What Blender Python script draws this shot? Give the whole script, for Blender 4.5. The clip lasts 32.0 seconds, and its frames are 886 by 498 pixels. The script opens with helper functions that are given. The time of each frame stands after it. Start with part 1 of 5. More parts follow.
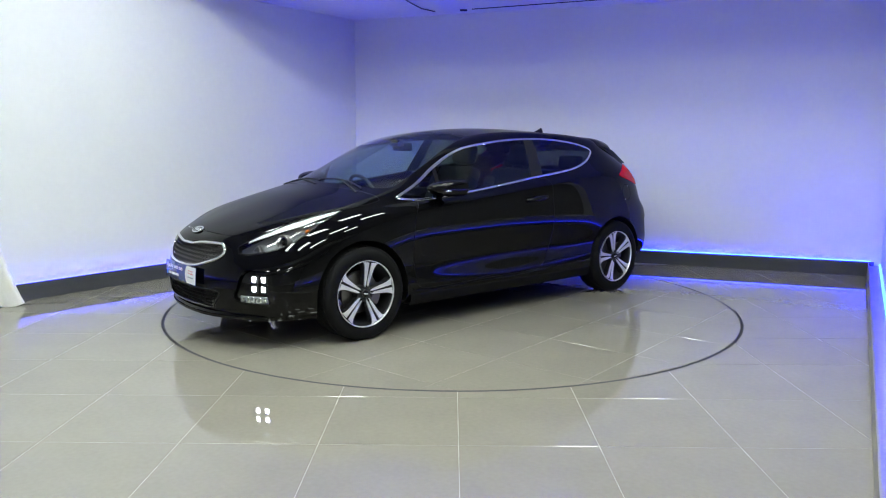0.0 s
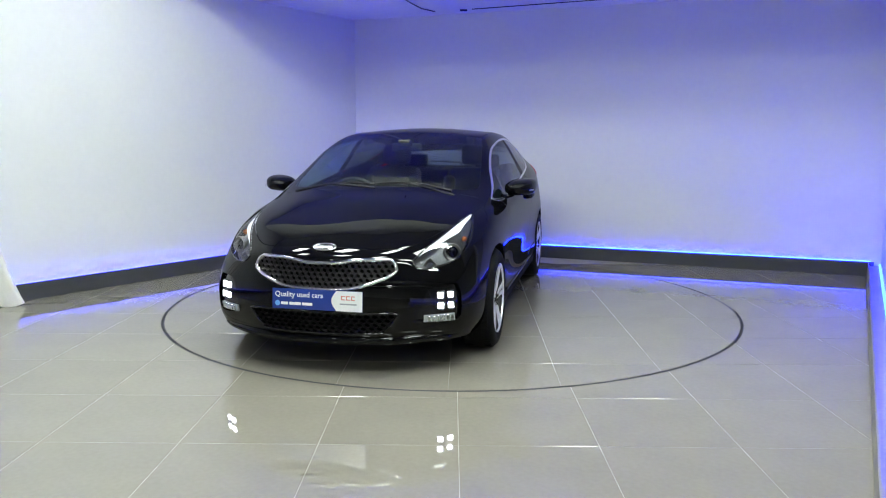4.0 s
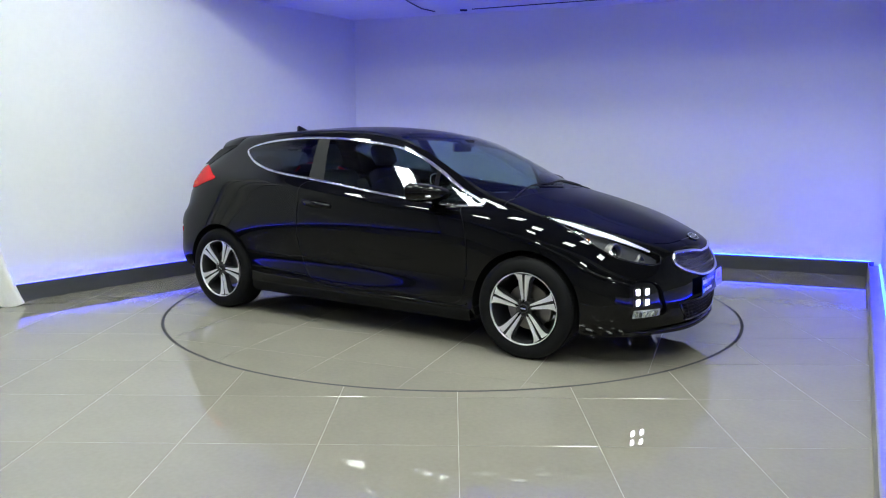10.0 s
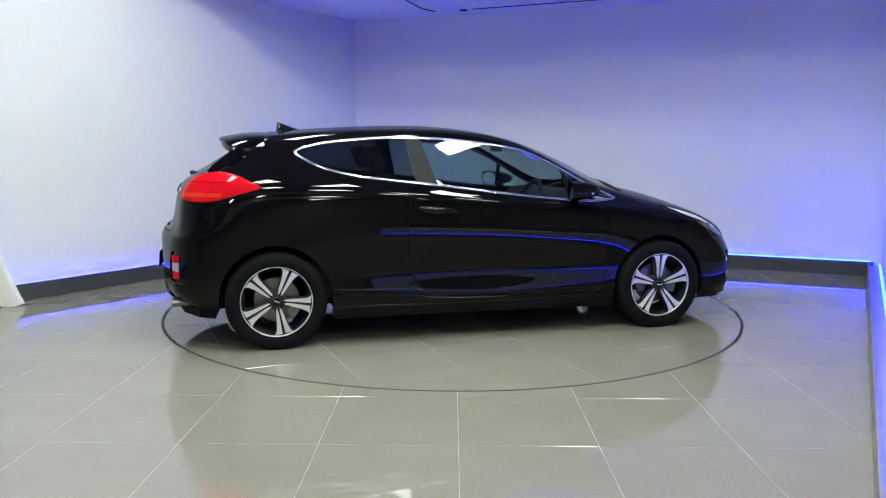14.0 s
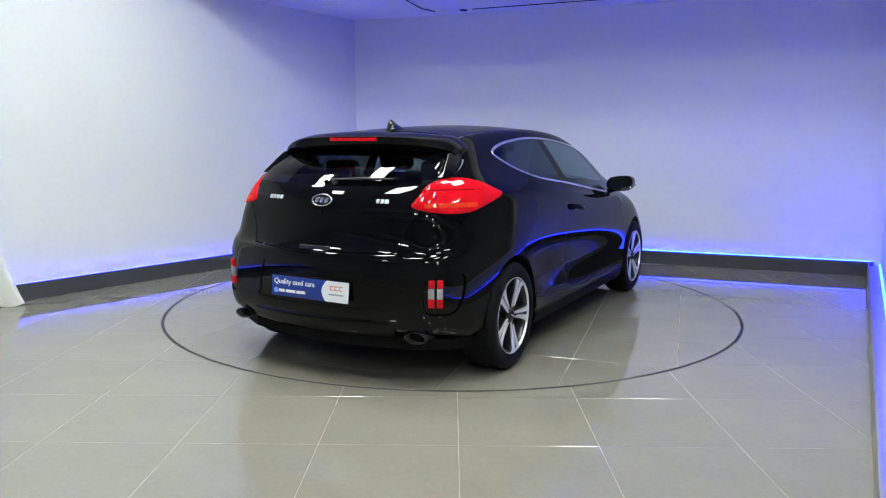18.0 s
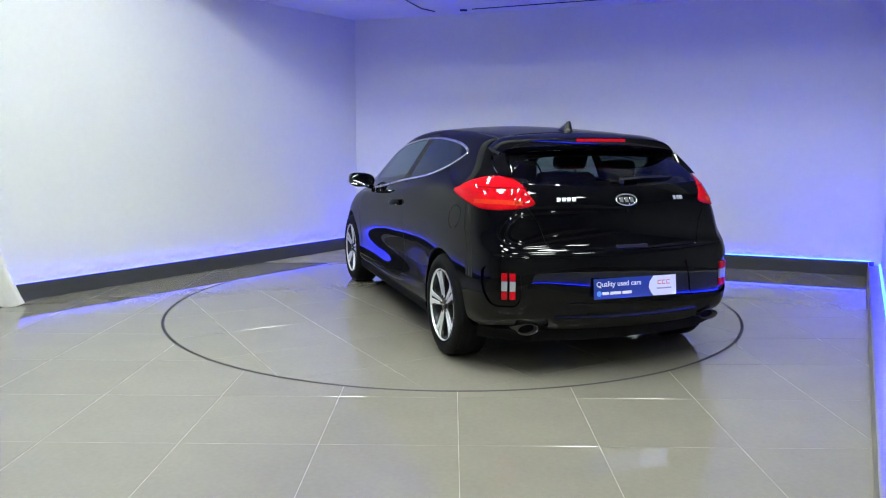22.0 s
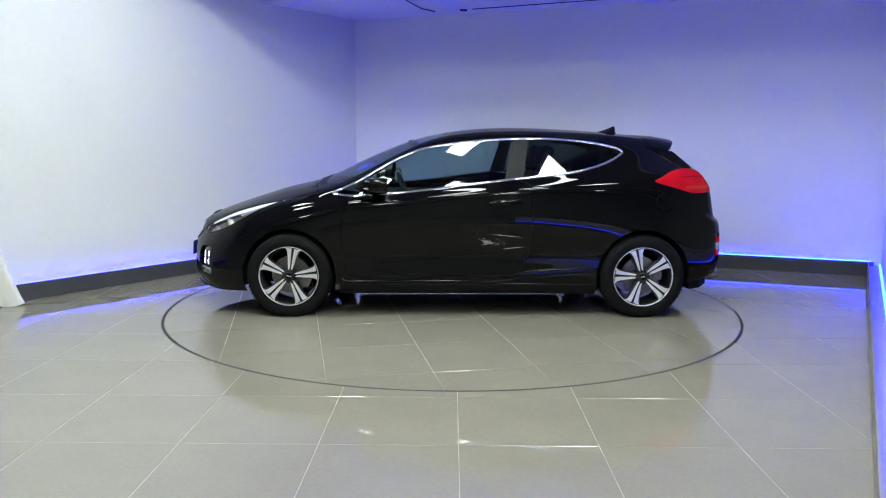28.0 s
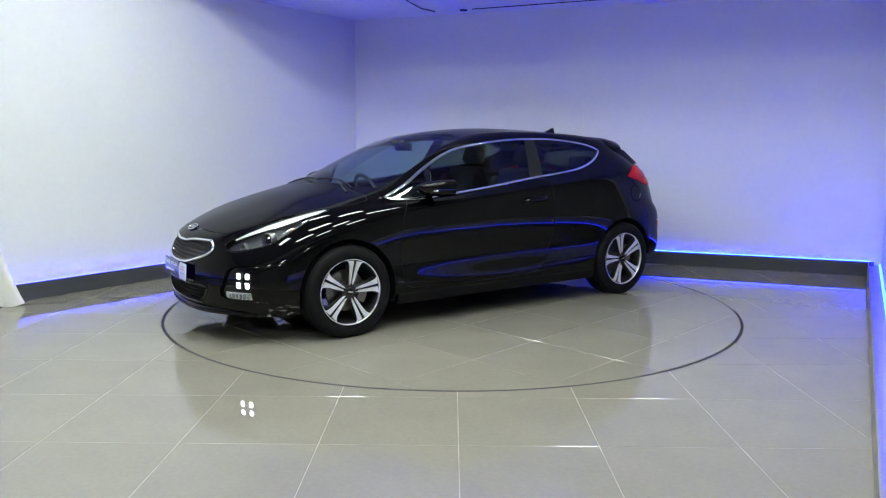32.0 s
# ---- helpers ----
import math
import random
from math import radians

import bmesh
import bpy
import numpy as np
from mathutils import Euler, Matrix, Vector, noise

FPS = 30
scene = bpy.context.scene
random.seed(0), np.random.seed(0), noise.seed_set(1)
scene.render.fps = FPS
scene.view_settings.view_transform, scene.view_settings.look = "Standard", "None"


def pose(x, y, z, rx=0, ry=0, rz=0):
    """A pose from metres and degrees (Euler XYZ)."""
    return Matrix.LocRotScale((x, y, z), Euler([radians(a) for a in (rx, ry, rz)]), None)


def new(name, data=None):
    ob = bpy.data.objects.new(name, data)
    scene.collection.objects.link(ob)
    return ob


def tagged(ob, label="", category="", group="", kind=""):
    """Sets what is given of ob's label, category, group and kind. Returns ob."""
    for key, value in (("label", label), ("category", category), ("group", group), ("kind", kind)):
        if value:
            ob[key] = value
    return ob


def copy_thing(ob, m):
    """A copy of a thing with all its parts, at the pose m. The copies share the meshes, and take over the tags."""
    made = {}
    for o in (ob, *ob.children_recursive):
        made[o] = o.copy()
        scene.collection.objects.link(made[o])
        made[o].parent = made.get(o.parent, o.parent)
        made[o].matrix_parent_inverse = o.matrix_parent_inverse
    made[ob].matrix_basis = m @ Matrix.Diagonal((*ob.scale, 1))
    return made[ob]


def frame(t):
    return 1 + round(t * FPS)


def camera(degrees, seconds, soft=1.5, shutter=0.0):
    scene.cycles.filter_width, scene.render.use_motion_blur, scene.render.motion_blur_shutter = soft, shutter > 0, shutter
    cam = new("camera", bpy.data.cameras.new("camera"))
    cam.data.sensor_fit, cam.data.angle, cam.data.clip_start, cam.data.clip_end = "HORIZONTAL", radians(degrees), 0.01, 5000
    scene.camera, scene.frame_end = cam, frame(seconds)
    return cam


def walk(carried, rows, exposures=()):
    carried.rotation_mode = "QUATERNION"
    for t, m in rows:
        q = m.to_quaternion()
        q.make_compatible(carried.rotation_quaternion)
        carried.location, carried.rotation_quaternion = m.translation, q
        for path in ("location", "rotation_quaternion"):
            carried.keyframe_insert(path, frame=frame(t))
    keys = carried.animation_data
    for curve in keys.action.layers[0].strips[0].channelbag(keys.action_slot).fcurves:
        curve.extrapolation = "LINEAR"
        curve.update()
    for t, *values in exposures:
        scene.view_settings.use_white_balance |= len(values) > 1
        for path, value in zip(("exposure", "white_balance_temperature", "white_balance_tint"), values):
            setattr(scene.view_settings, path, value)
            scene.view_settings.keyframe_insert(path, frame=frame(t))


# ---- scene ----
# camera on a tripod
cam = camera(61.95, 32.0, 1.1)
VIEW = Matrix.Translation((0, -6.0042, 1.3015)) @ Euler((radians(90 - 8.189), 0, radians(0.67))).to_matrix().to_4x4() @ pose(0, 0, 0, 0, 0, 0.206)
walk(cam, [(0.0, VIEW), (32.0, VIEW)], [(0.0, 0.08), (3.0, 0.12), (6.0, -0.04), (10.0, 0.0), (32.0, 0.0)])

# ---- light ----
world = bpy.data.worlds.new("world")
world.use_nodes = True
world.node_tree.nodes["Background"].inputs[0].default_value = (0.5, 0.55, 0.65, 1)
world.node_tree.nodes["Background"].inputs[1].default_value = 0.02
scene.world = world
PANEL_POWER = 53.0
STRIP_POWER = 95.0


# ---- materials ----
def material(name, color, rough=0.5, metal=0.0, coat=0.0, coat_rough=0.03, ior=1.5, bump=0.0, bump_scale=200.0,
             vary=0.0, vary_scale=6.0, spec=0.5, rough_vary=0.0, glow=0.0, glow_color=None, per_piece=0.0):
    m = bpy.data.materials.new(name)
    m.use_nodes = True
    nt = m.node_tree
    n, l = nt.nodes, nt.links
    p = n["Principled BSDF"]
    p.inputs["Base Color"].default_value = (*color, 1)
    p.inputs["Roughness"].default_value = rough
    p.inputs["Metallic"].default_value = metal
    p.inputs["IOR"].default_value = ior
    p.inputs["Specular IOR Level"].default_value = spec
    p.inputs["Coat Weight"].default_value = coat
    p.inputs["Coat Roughness"].default_value = coat_rough
    if glow:
        p.inputs["Emission Color"].default_value = (*(glow_color or color), 1)
        p.inputs["Emission Strength"].default_value = glow
    co = n.new("ShaderNodeTexCoord")
    if vary or per_piece:
        coarse = n.new("ShaderNodeTexNoise")
        coarse.inputs["Scale"].default_value = vary_scale
        coarse.inputs["Detail"].default_value = 4
        fine = n.new("ShaderNodeTexNoise")
        fine.inputs["Scale"].default_value = vary_scale * 14
        fine.inputs["Detail"].default_value = 3
        l.new(co.outputs["Object"], coarse.inputs["Vector"])
        l.new(co.outputs["Object"], fine.inputs["Vector"])
        add = n.new("ShaderNodeMath")
        add.operation = "ADD"
        l.new(coarse.outputs["Fac"], add.inputs[0])
        l.new(fine.outputs["Fac"], add.inputs[1])
        mr = n.new("ShaderNodeMapRange")
        mr.inputs["From Min"].default_value, mr.inputs["From Max"].default_value = 0.6, 1.4
        mr.inputs["To Min"].default_value, mr.inputs["To Max"].default_value = 1 - vary, 1 + vary
        l.new(add.outputs[0], mr.inputs["Value"])
        value = mr.outputs[0]
        if per_piece:
            info = n.new("ShaderNodeObjectInfo")
            pr = n.new("ShaderNodeMapRange")
            pr.inputs["To Min"].default_value, pr.inputs["To Max"].default_value = 1 - per_piece, 1 + per_piece
            l.new(info.outputs["Random"], pr.inputs["Value"])
            mul = n.new("ShaderNodeMath")
            mul.operation = "MULTIPLY"
            l.new(value, mul.inputs[0])
            l.new(pr.outputs[0], mul.inputs[1])
            value = mul.outputs[0]
        tint = n.new("ShaderNodeVectorMath")
        tint.operation = "SCALE"
        tint.inputs[0].default_value = color
        l.new(value, tint.inputs["Scale"])
        l.new(tint.outputs[0], p.inputs["Base Color"])
        if rough_vary:
            rr = n.new("ShaderNodeMapRange")
            rr.inputs["From Min"].default_value, rr.inputs["From Max"].default_value = 0.3, 0.7
            rr.inputs["To Min"].default_value, rr.inputs["To Max"].default_value = rough, rough + rough_vary
            l.new(coarse.outputs["Fac"], rr.inputs["Value"])
            l.new(rr.outputs[0], p.inputs["Roughness"])
    if bump:
        t = n.new("ShaderNodeTexNoise")
        t.inputs["Scale"].default_value = bump_scale
        t.inputs["Detail"].default_value = 3
        l.new(co.outputs["Object"], t.inputs["Vector"])
        b = n.new("ShaderNodeBump")
        b.inputs["Strength"].default_value = bump
        b.inputs["Distance"].default_value = 0.01
        l.new(t.outputs["Fac"], b.inputs["Height"])
        l.new(b.outputs[0], p.inputs["Normal"])
    return m


def pane_glass(name, tint, ior=1.5):
    """Thin window glass: tinted see-through sheet with a Fresnel gloss."""
    m = bpy.data.materials.new(name)
    m.use_nodes = True
    nt = m.node_tree
    n, l = nt.nodes, nt.links
    n.remove(n["Principled BSDF"])
    clear = n.new("ShaderNodeBsdfTransparent")
    clear.inputs[0].default_value = (*tint, 1)
    gloss = n.new("ShaderNodeBsdfGlossy")
    gloss.inputs["Roughness"].default_value = 0.01
    side = n.new("ShaderNodeLayerWeight")
    side.inputs["Blend"].default_value = 0.5
    steep = n.new("ShaderNodeMath")
    steep.operation = "POWER"
    steep.inputs[1].default_value = 5.6
    l.new(side.outputs["Facing"], steep.inputs[0])
    fr = n.new("ShaderNodeMapRange")
    fr.inputs["To Min"].default_value = 1.4 * ((ior - 1) / (ior + 1)) ** 2
    l.new(steep.outputs[0], fr.inputs["Value"])
    mix = n.new("ShaderNodeMixShader")
    l.new(fr.outputs[0], mix.inputs[0])
    l.new(clear.outputs[0], mix.inputs[1])
    l.new(gloss.outputs[0], mix.inputs[2])
    l.new(mix.outputs[0], n["Material Output"].inputs["Surface"])
    return m


def glow(name, color, power):
    m = bpy.data.materials.new(name)
    m.use_nodes = True
    n = m.node_tree.nodes
    n.remove(n["Principled BSDF"])
    e = n.new("ShaderNodeEmission")
    e.inputs[0].default_value = (*color, 1)
    e.inputs[1].default_value = power
    m.node_tree.links.new(e.outputs[0], n["Material Output"].inputs["Surface"])
    return m


PAINT_WALL = material("wall_paint", (0.74, 0.75, 0.76), 0.55, vary=0.025, vary_scale=1.5, bump=0.05, bump_scale=90)
CEILING_WHITE = material("ceiling_board", (0.68, 0.69, 0.66), 0.8, vary=0.06, vary_scale=2, bump=0.15, bump_scale=60)
SKIRT_GREY = material("skirting_paint", (0.060, 0.062, 0.068), 0.38, vary=0.12, vary_scale=5)
# skirting grey lightened: white light on the east face is put into the colour
SKIRT_LIT = material("skirting_lit", (0.24, 0.23, 0.215), 0.5, vary=0.15, vary_scale=4)
TILE = material("polished_tile", (0.238, 0.221, 0.184), 0.0, vary=0.07, vary_scale=3.0, per_piece=0.025, ior=1.85)
DIM_FLOOR = material("dull_floor", (0.25, 0.235, 0.20), 0.05, vary=0.1)
# hall greys stand in for how dim the hall looks in the car's reflections
HALL_SHADE_WALL = material("hall_shade_wall", (0.58, 0.58, 0.57), 0.8, vary=0.2, vary_scale=1.0)
HALL_CEILING = material("hall_shade_ceiling", (0.30, 0.295, 0.28), 0.8, vary=0.2, vary_scale=1.0)
GROUT = material("grout", (0.35, 0.33, 0.285), 0.6, vary=0.35, vary_scale=5)
DECK_GROUT = material("dark_grout", (0.21, 0.195, 0.165), 0.6, vary=0.5, vary_scale=4)
GAP_BLACK = material("gap_rubber", (0.012, 0.012, 0.012), 0.7)
CABLE_GREY = material("cable_sheath", (0.06, 0.06, 0.065), 0.5)
CLOTH = material("white_cloth", (0.78, 0.77, 0.74), 0.85, vary=0.05, vary_scale=5, bump=0.25, bump_scale=120)
LED_BLUE = glow("led_strip", (0.010, 0.013, 1.0), STRIP_POWER)
LED_CYAN = glow("led_core", (0.004, 0.012, 1.0), STRIP_POWER)
PANEL_GLOW = glow("panel_diffuser", (0.91, 1.0, 0.94), PANEL_POWER)
WHITE_METAL = material("white_enamel", (0.8, 0.8, 0.8), 0.4)
BLACK_PAINT = material("black_car_paint", (0.002, 0.002, 0.0024), 0.5, spec=0.0, coat=0.54, coat_rough=0.0, vary=0.2, vary_scale=30)
GLOSS_BLACK = material("gloss_black_plastic", (0.005, 0.005, 0.006), 0.08, coat=0.3, spec=0.3)
POST_FILM = material("post_film", (0.014, 0.0145, 0.015), 0.5, spec=0.12, vary=0.1)
PLASTIC = material("black_plastic", (0.014, 0.014, 0.015), 0.42, bump=0.08, bump_scale=400)
MATT_BLACK = material("matt_black_lining", (0.005, 0.005, 0.005), 0.85, spec=0.15, vary=0.2)
RUBBER = material("tyre_rubber", (0.005, 0.005, 0.0055), 0.75, spec=0.15, vary=0.25, vary_scale=12, bump=0.15, bump_scale=160)
CHROME = material("chrome", (0.82, 0.83, 0.85), 0.07, metal=1.0)
SATIN = material("machined_alloy", (0.80, 0.80, 0.81), 0.33, metal=0.6, vary=0.05, vary_scale=20)
RIM_DARK = material("dark_alloy", (0.028, 0.028, 0.031), 0.35, metal=0.5, coat=0.4, vary=0.15)
STEEL = material("brake_steel", (0.22, 0.21, 0.20), 0.4, metal=1.0, vary=0.2, vary_scale=25)
GLASS_CLEAR = pane_glass("windscreen_glass", (0.54, 0.64, 0.63))
GLASS_SIDE = pane_glass("side_glass", (0.44, 0.57, 0.58))
GLASS_REAR = pane_glass("rear_glass", (0.30, 0.34, 0.345))
GLASS_DARK = pane_glass("privacy_glass", (0.17, 0.21, 0.215))
LENS = pane_glass("lamp_lens", (0.92, 0.94, 0.95))
RED_LENS = material("red_lens", (0.50, 0.004, 0.010), 0.5, coat=0.5, coat_rough=0.02, spec=0.0, vary=0.25, vary_scale=9, glow=0.05, glow_color=(0.9, 0.02, 0.03))
LAMP_BASE = material("lamp_housing", (0.06, 0.06, 0.064), 0.32, metal=0.2, vary=0.15, vary_scale=18)
LAMP_WHITE = material("clear_lamp", (0.34, 0.34, 0.35), 0.2, coat=0.4)
FOG_BASE = material("fog_reflector", (0.62, 0.62, 0.63), 0.25, metal=0.4)
ORANGE_LENS = material("orange_red_lens", (0.60, 0.035, 0.012), 0.5, coat=0.4, spec=0.0, vary=0.15, vary_scale=30)
RED_DEEP = material("deep_red_lens", (0.24, 0.003, 0.006), 0.5, coat=0.3, spec=0.0)
DRL = glow("led_lamp", (0.86, 0.93, 1.0), 26.0)
LIGHT_GUIDE = material("light_guide", (0.85, 0.87, 0.9), 0.2, glow=0.45)
AMBER = material("amber_lens", (0.42, 0.11, 0.015), 0.1)
SEAT_CLOTH = material("seat_cloth", (0.028, 0.028, 0.031), 0.85, vary=0.2, vary_scale=40, bump=0.2, bump_scale=500)
TRIM_DARK = material("cabin_trim", (0.02, 0.02, 0.022), 0.6, vary=0.15, vary_scale=20)
PLATE_BLUE = material("plate_blue", (0.018, 0.045, 0.27), 0.25, coat=0.4)
PLATE_WHITE = material("plate_white", (0.82, 0.83, 0.84), 0.3, coat=0.4)
TEXT_WHITE = material("print_white", (0.85, 0.86, 0.88), 0.4)
TEXT_RED = material("print_red", (0.66, 0.16, 0.15), 0.4)
TEXT_GREY = material("print_grey", (0.35, 0.36, 0.4), 0.4)
TEXT_BLUE = material("print_light_blue", (0.12, 0.38, 0.85), 0.4)
MIRROR = material("mirror_silver", (0.9, 0.9, 0.9), 0.01, metal=1.0)


# ---- mesh helpers ----
def part(name, bm, mat, parent=None, label="", smooth=True, angle=35):
    """Links a bmesh as one mesh object, under a thing or a part."""
    me = bpy.data.meshes.new(name)
    bm.normal_update()
    bm.to_mesh(me)
    bm.free()
    me.materials.append(mat)
    ob = new(name, me)
    if parent:
        ob.parent = parent
    if smooth:
        me.shade_smooth()
        me.set_sharp_from_angle(angle=radians(angle))
    if label:
        tagged(ob, label)
    return ob


def add_box(bm, lo, hi, m=None, bevel=0.0, segs=2):
    """A box from corner lo to corner hi, moved by m."""
    size = Vector(hi) - Vector(lo)
    mid = (Vector(hi) + Vector(lo)) / 2
    got = bmesh.ops.create_cube(bm, size=1.0, matrix=(m or Matrix()) @ Matrix.Translation(mid) @ Matrix.Diagonal((*size, 1)))
    if bevel:
        edges = list({e for v in got["verts"] for e in v.link_edges})
        bmesh.ops.bevel(bm, geom=edges, offset=bevel, segments=segs, profile=0.6, affect="EDGES")
    return bm


def add_prism(bm, outline, depth, m, cap=True):
    """A closed outline of (u, v) extruded from w=0 to w=depth in the space of m (u, v, w axes)."""
    a = [bm.verts.new(m @ Vector((u, v, 0))) for u, v in outline]
    b = [bm.verts.new(m @ Vector((u, v, depth))) for u, v in outline]
    k = len(a)
    for i in range(k):
        bm.faces.new((a[i], a[(i + 1) % k], b[(i + 1) % k], b[i]))
    if cap:
        bm.faces.new(a[::-1])
        bm.faces.new(b)
    return bm


def add_lathe(bm, profile, m, steps=48):
    """Turns a profile of (radius, along) about the local z axis of m."""
    rings = []
    for i in range(steps):
        a = 2 * math.pi * i / steps
        rings.append([bm.verts.new(m @ Vector((r * math.cos(a), r * math.sin(a), h))) for r, h in profile])
    for i in range(steps):
        p, q = rings[i], rings[(i + 1) % steps]
        for j in range(len(profile) - 1):
            bm.faces.new((p[j], q[j], q[j + 1], p[j + 1]))
    return bm


def add_tube(bm, path, radius, sides=8, flat=1.0, closed=False):
    """A round (or flattened) tube along a path of points."""
    pts = [Vector(p) for p in path]
    rings = []
    k = len(pts)
    for i, p in enumerate(pts):
        d = (pts[(i + 1) % k] - pts[i - 1]) if closed else (pts[min(i + 1, k - 1)] - pts[max(i - 1, 0)])
        d.normalize()
        up = Vector((0, 0, 1)) if abs(d.z) < 0.9 else Vector((1, 0, 0))
        s = d.cross(up).normalized()
        t = s.cross(d)
        r = radius[i] if isinstance(radius, (list, tuple)) else radius
        rings.append([bm.verts.new(p + s * r * math.cos(2 * math.pi * j / sides) + t * r * flat * math.sin(2 * math.pi * j / sides)) for j in range(sides)])
    for i in range(k if closed else k - 1):
        p, q = rings[i], rings[(i + 1) % k]
        for j in range(sides):
            bm.faces.new((p[j], p[(j + 1) % sides], q[(j + 1) % sides], q[j]))
    if not closed:
        bm.faces.new(rings[0][::-1])
        bm.faces.new(rings[-1])
    return bm


def smooth_line(pts, n=5, closed=True):
    """Catmull-Rom points through pts."""
    out, k = [], len(pts)
    for i in range(k if closed else k - 1):
        a, b, c, d = (pts[(i + o) % k] if closed else pts[min(max(i + o, 0), k - 1)] for o in (-1, 0, 1, 2))
        for s in range(n):
            t = s / n
            out.append(tuple(0.5 * (2 * q + (r - p) * t + (2 * p - 5 * q + 4 * r - u) * t * t + (3 * q - p - 3 * r + u) * t ** 3)
                             for p, q, r, u in zip(a, b, c, d)))
    if not closed:
        out.append(tuple(pts[-1]))
    return out


def area2(poly):
    return sum(p[0] * q[1] - q[0] * p[1] for p, q in zip(poly, poly[1:] + poly[:1])) / 2


def offset(poly, d):
    """Moves a closed outline outwards by d."""
    sign = 1 if area2(poly) > 0 else -1
    out, k = [], len(poly)
    for i in range(k):
        p, q, r = Vector(poly[i - 1]), Vector(poly[i]), Vector(poly[(i + 1) % k])
        a, b = (q - p).normalized(), (r - q).normalized()
        n = Vector((a.y + b.y, -a.x - b.x))
        if n.length < 1e-6:
            n = Vector((a.y, -a.x))
        n.normalize()
        f = d * sign / max(0.35, n.dot(Vector((a.y, -a.x))))
        out.append((q.x + n.x * f, q.y + n.y * f))
    return out


def inside(poly, s, z):
    hit, k = False, len(poly)
    for i in range(k):
        (x1, y1), (x2, y2) = poly[i], poly[i - 1]
        if (y1 > z) != (y2 > z) and s < (x2 - x1) * (z - y1) / (y2 - y1) + x1:
            hit = not hit
    return hit


# ---- the room ----
CORNER, LEFT_END, RIGHT_END = Vector((-1.19, 3.25)), Vector((-7.1, -5.02)), Vector((4.215, 1.335))
SIDE_END = Vector((0.919, -4.7))
SOFFIT_Z, CEILING_Z = 2.77, 3.45


def wall_slab(name, a, b, z0, z1, thick, mat, label):
    """An upright wall from a to b in plan; its thickness lies to the right of the way from a to b."""
    d = (b - a).normalized()
    n = Vector((d.y, -d.x))
    bm = bmesh.new()
    base = [a, b, b + n * thick, a + n * thick]
    lo = [bm.verts.new((p.x, p.y, z0)) for p in base]
    hi = [bm.verts.new((p.x, p.y, z1)) for p in base]
    for i in range(4):
        j = (i + 1) % 4
        bm.faces.new((lo[i], lo[j], hi[j], hi[i]))
    bm.faces.new(lo[::-1])
    bm.faces.new(hi)
    bmesh.ops.recalc_face_normals(bm, faces=bm.faces)
    return tagged(part(name, bm, mat, smooth=False), label, "wall", kind="structure")


wall_slab("wall_north", RIGHT_END + Vector((0.2, -0.074)), CORNER, 0, 3.6, 0.2, PAINT_WALL, "white painted back wall washed with blue light")
wall_slab("wall_west", CORNER, LEFT_END, 0, 3.6, 0.2, PAINT_WALL, "white painted wall, brightly lit, blue towards the corner")
side_way = (SIDE_END - RIGHT_END).normalized()
SIDE_TOP = RIGHT_END + Vector((-side_way.y, side_way.x)) * .07
SIDE_LOW = SIDE_TOP + side_way * (SIDE_END - RIGHT_END).length
# added out of view: catches strip light so the flank mirrors a low blue band
wall_slab("wall_east_low", SIDE_LOW, SIDE_TOP + side_way * 1.1, 0, .38, .12, PAINT_WALL, "unseen low white upstand added to carry the blue band the car mirrors")
wall_slab("wall_east", SIDE_TOP + side_way * 1.1, SIDE_TOP, 0, 3.6, 0.2, PAINT_WALL, "white painted side wall with blue light")
# unseen walls closing the hall, for reflections only; their grey holds the dimness
wall_slab("wall_east_return", Vector((6.2, 1.2)), RIGHT_END + Vector((0.2, -0.12)), 0, 3.6, 0.2, HALL_SHADE_WALL, "unseen plain wall end, dimness put into its grey")
wall_slab("wall_south_east", Vector((6.2, -11)), Vector((6.2, 1.2)), 0, 3.6, 0.2, HALL_SHADE_WALL, "unseen plain hall wall, dimness put into its grey")
wall_slab("wall_south", Vector((-7.1, -11)), Vector((6.2, -11)), 0, 3.6, 0.2, HALL_SHADE_WALL, "unseen plain hall wall, dimness put into its grey")
wall_slab("wall_south_west", LEFT_END, Vector((-7.1, -11)), 0, 3.6, 0.2, HALL_SHADE_WALL, "unseen plain hall wall, dimness put into its grey")

# hall ceiling out of view, its shade put into the colour
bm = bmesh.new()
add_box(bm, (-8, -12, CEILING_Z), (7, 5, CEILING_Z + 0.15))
tagged(part("ceiling", bm, HALL_CEILING, smooth=False), "unseen hall ceiling, dimness put into its grey", "ceiling", kind="structure")
# pale beams added out of view, to be mirrored by bonnet and wheels
for y in (-5.6, -8.0):
    bm = bmesh.new()
    add_box(bm, (-8, y - .2, 3.05), (7, y + .2, CEILING_Z - .002), bevel=.01)
    tagged(part("ceiling_beam", bm, CEILING_WHITE, smooth=False), "unseen off-white beam added to brighten reflections in the car", "ceiling", kind="structure")

# lowered ceiling along the back wall
along = (RIGHT_END - CORNER).normalized()
inward = Vector((along.y, -along.x))
bm = bmesh.new()
q = [CORNER - along * 1.5 - inward * 0.1, RIGHT_END + along * 0.9 - inward * 0.1]
q += [q[1] + inward * 2.55, q[0] + inward * 2.55]
lo = [bm.verts.new((p.x, p.y, SOFFIT_Z)) for p in q]
hi = [bm.verts.new((p.x, p.y, CEILING_Z + 0.01)) for p in q]
bm.faces.new(lo[::-1])
for i in range(4):
    bm.faces.new((lo[i], lo[(i + 1) % 4], hi[(i + 1) % 4], hi[i]))
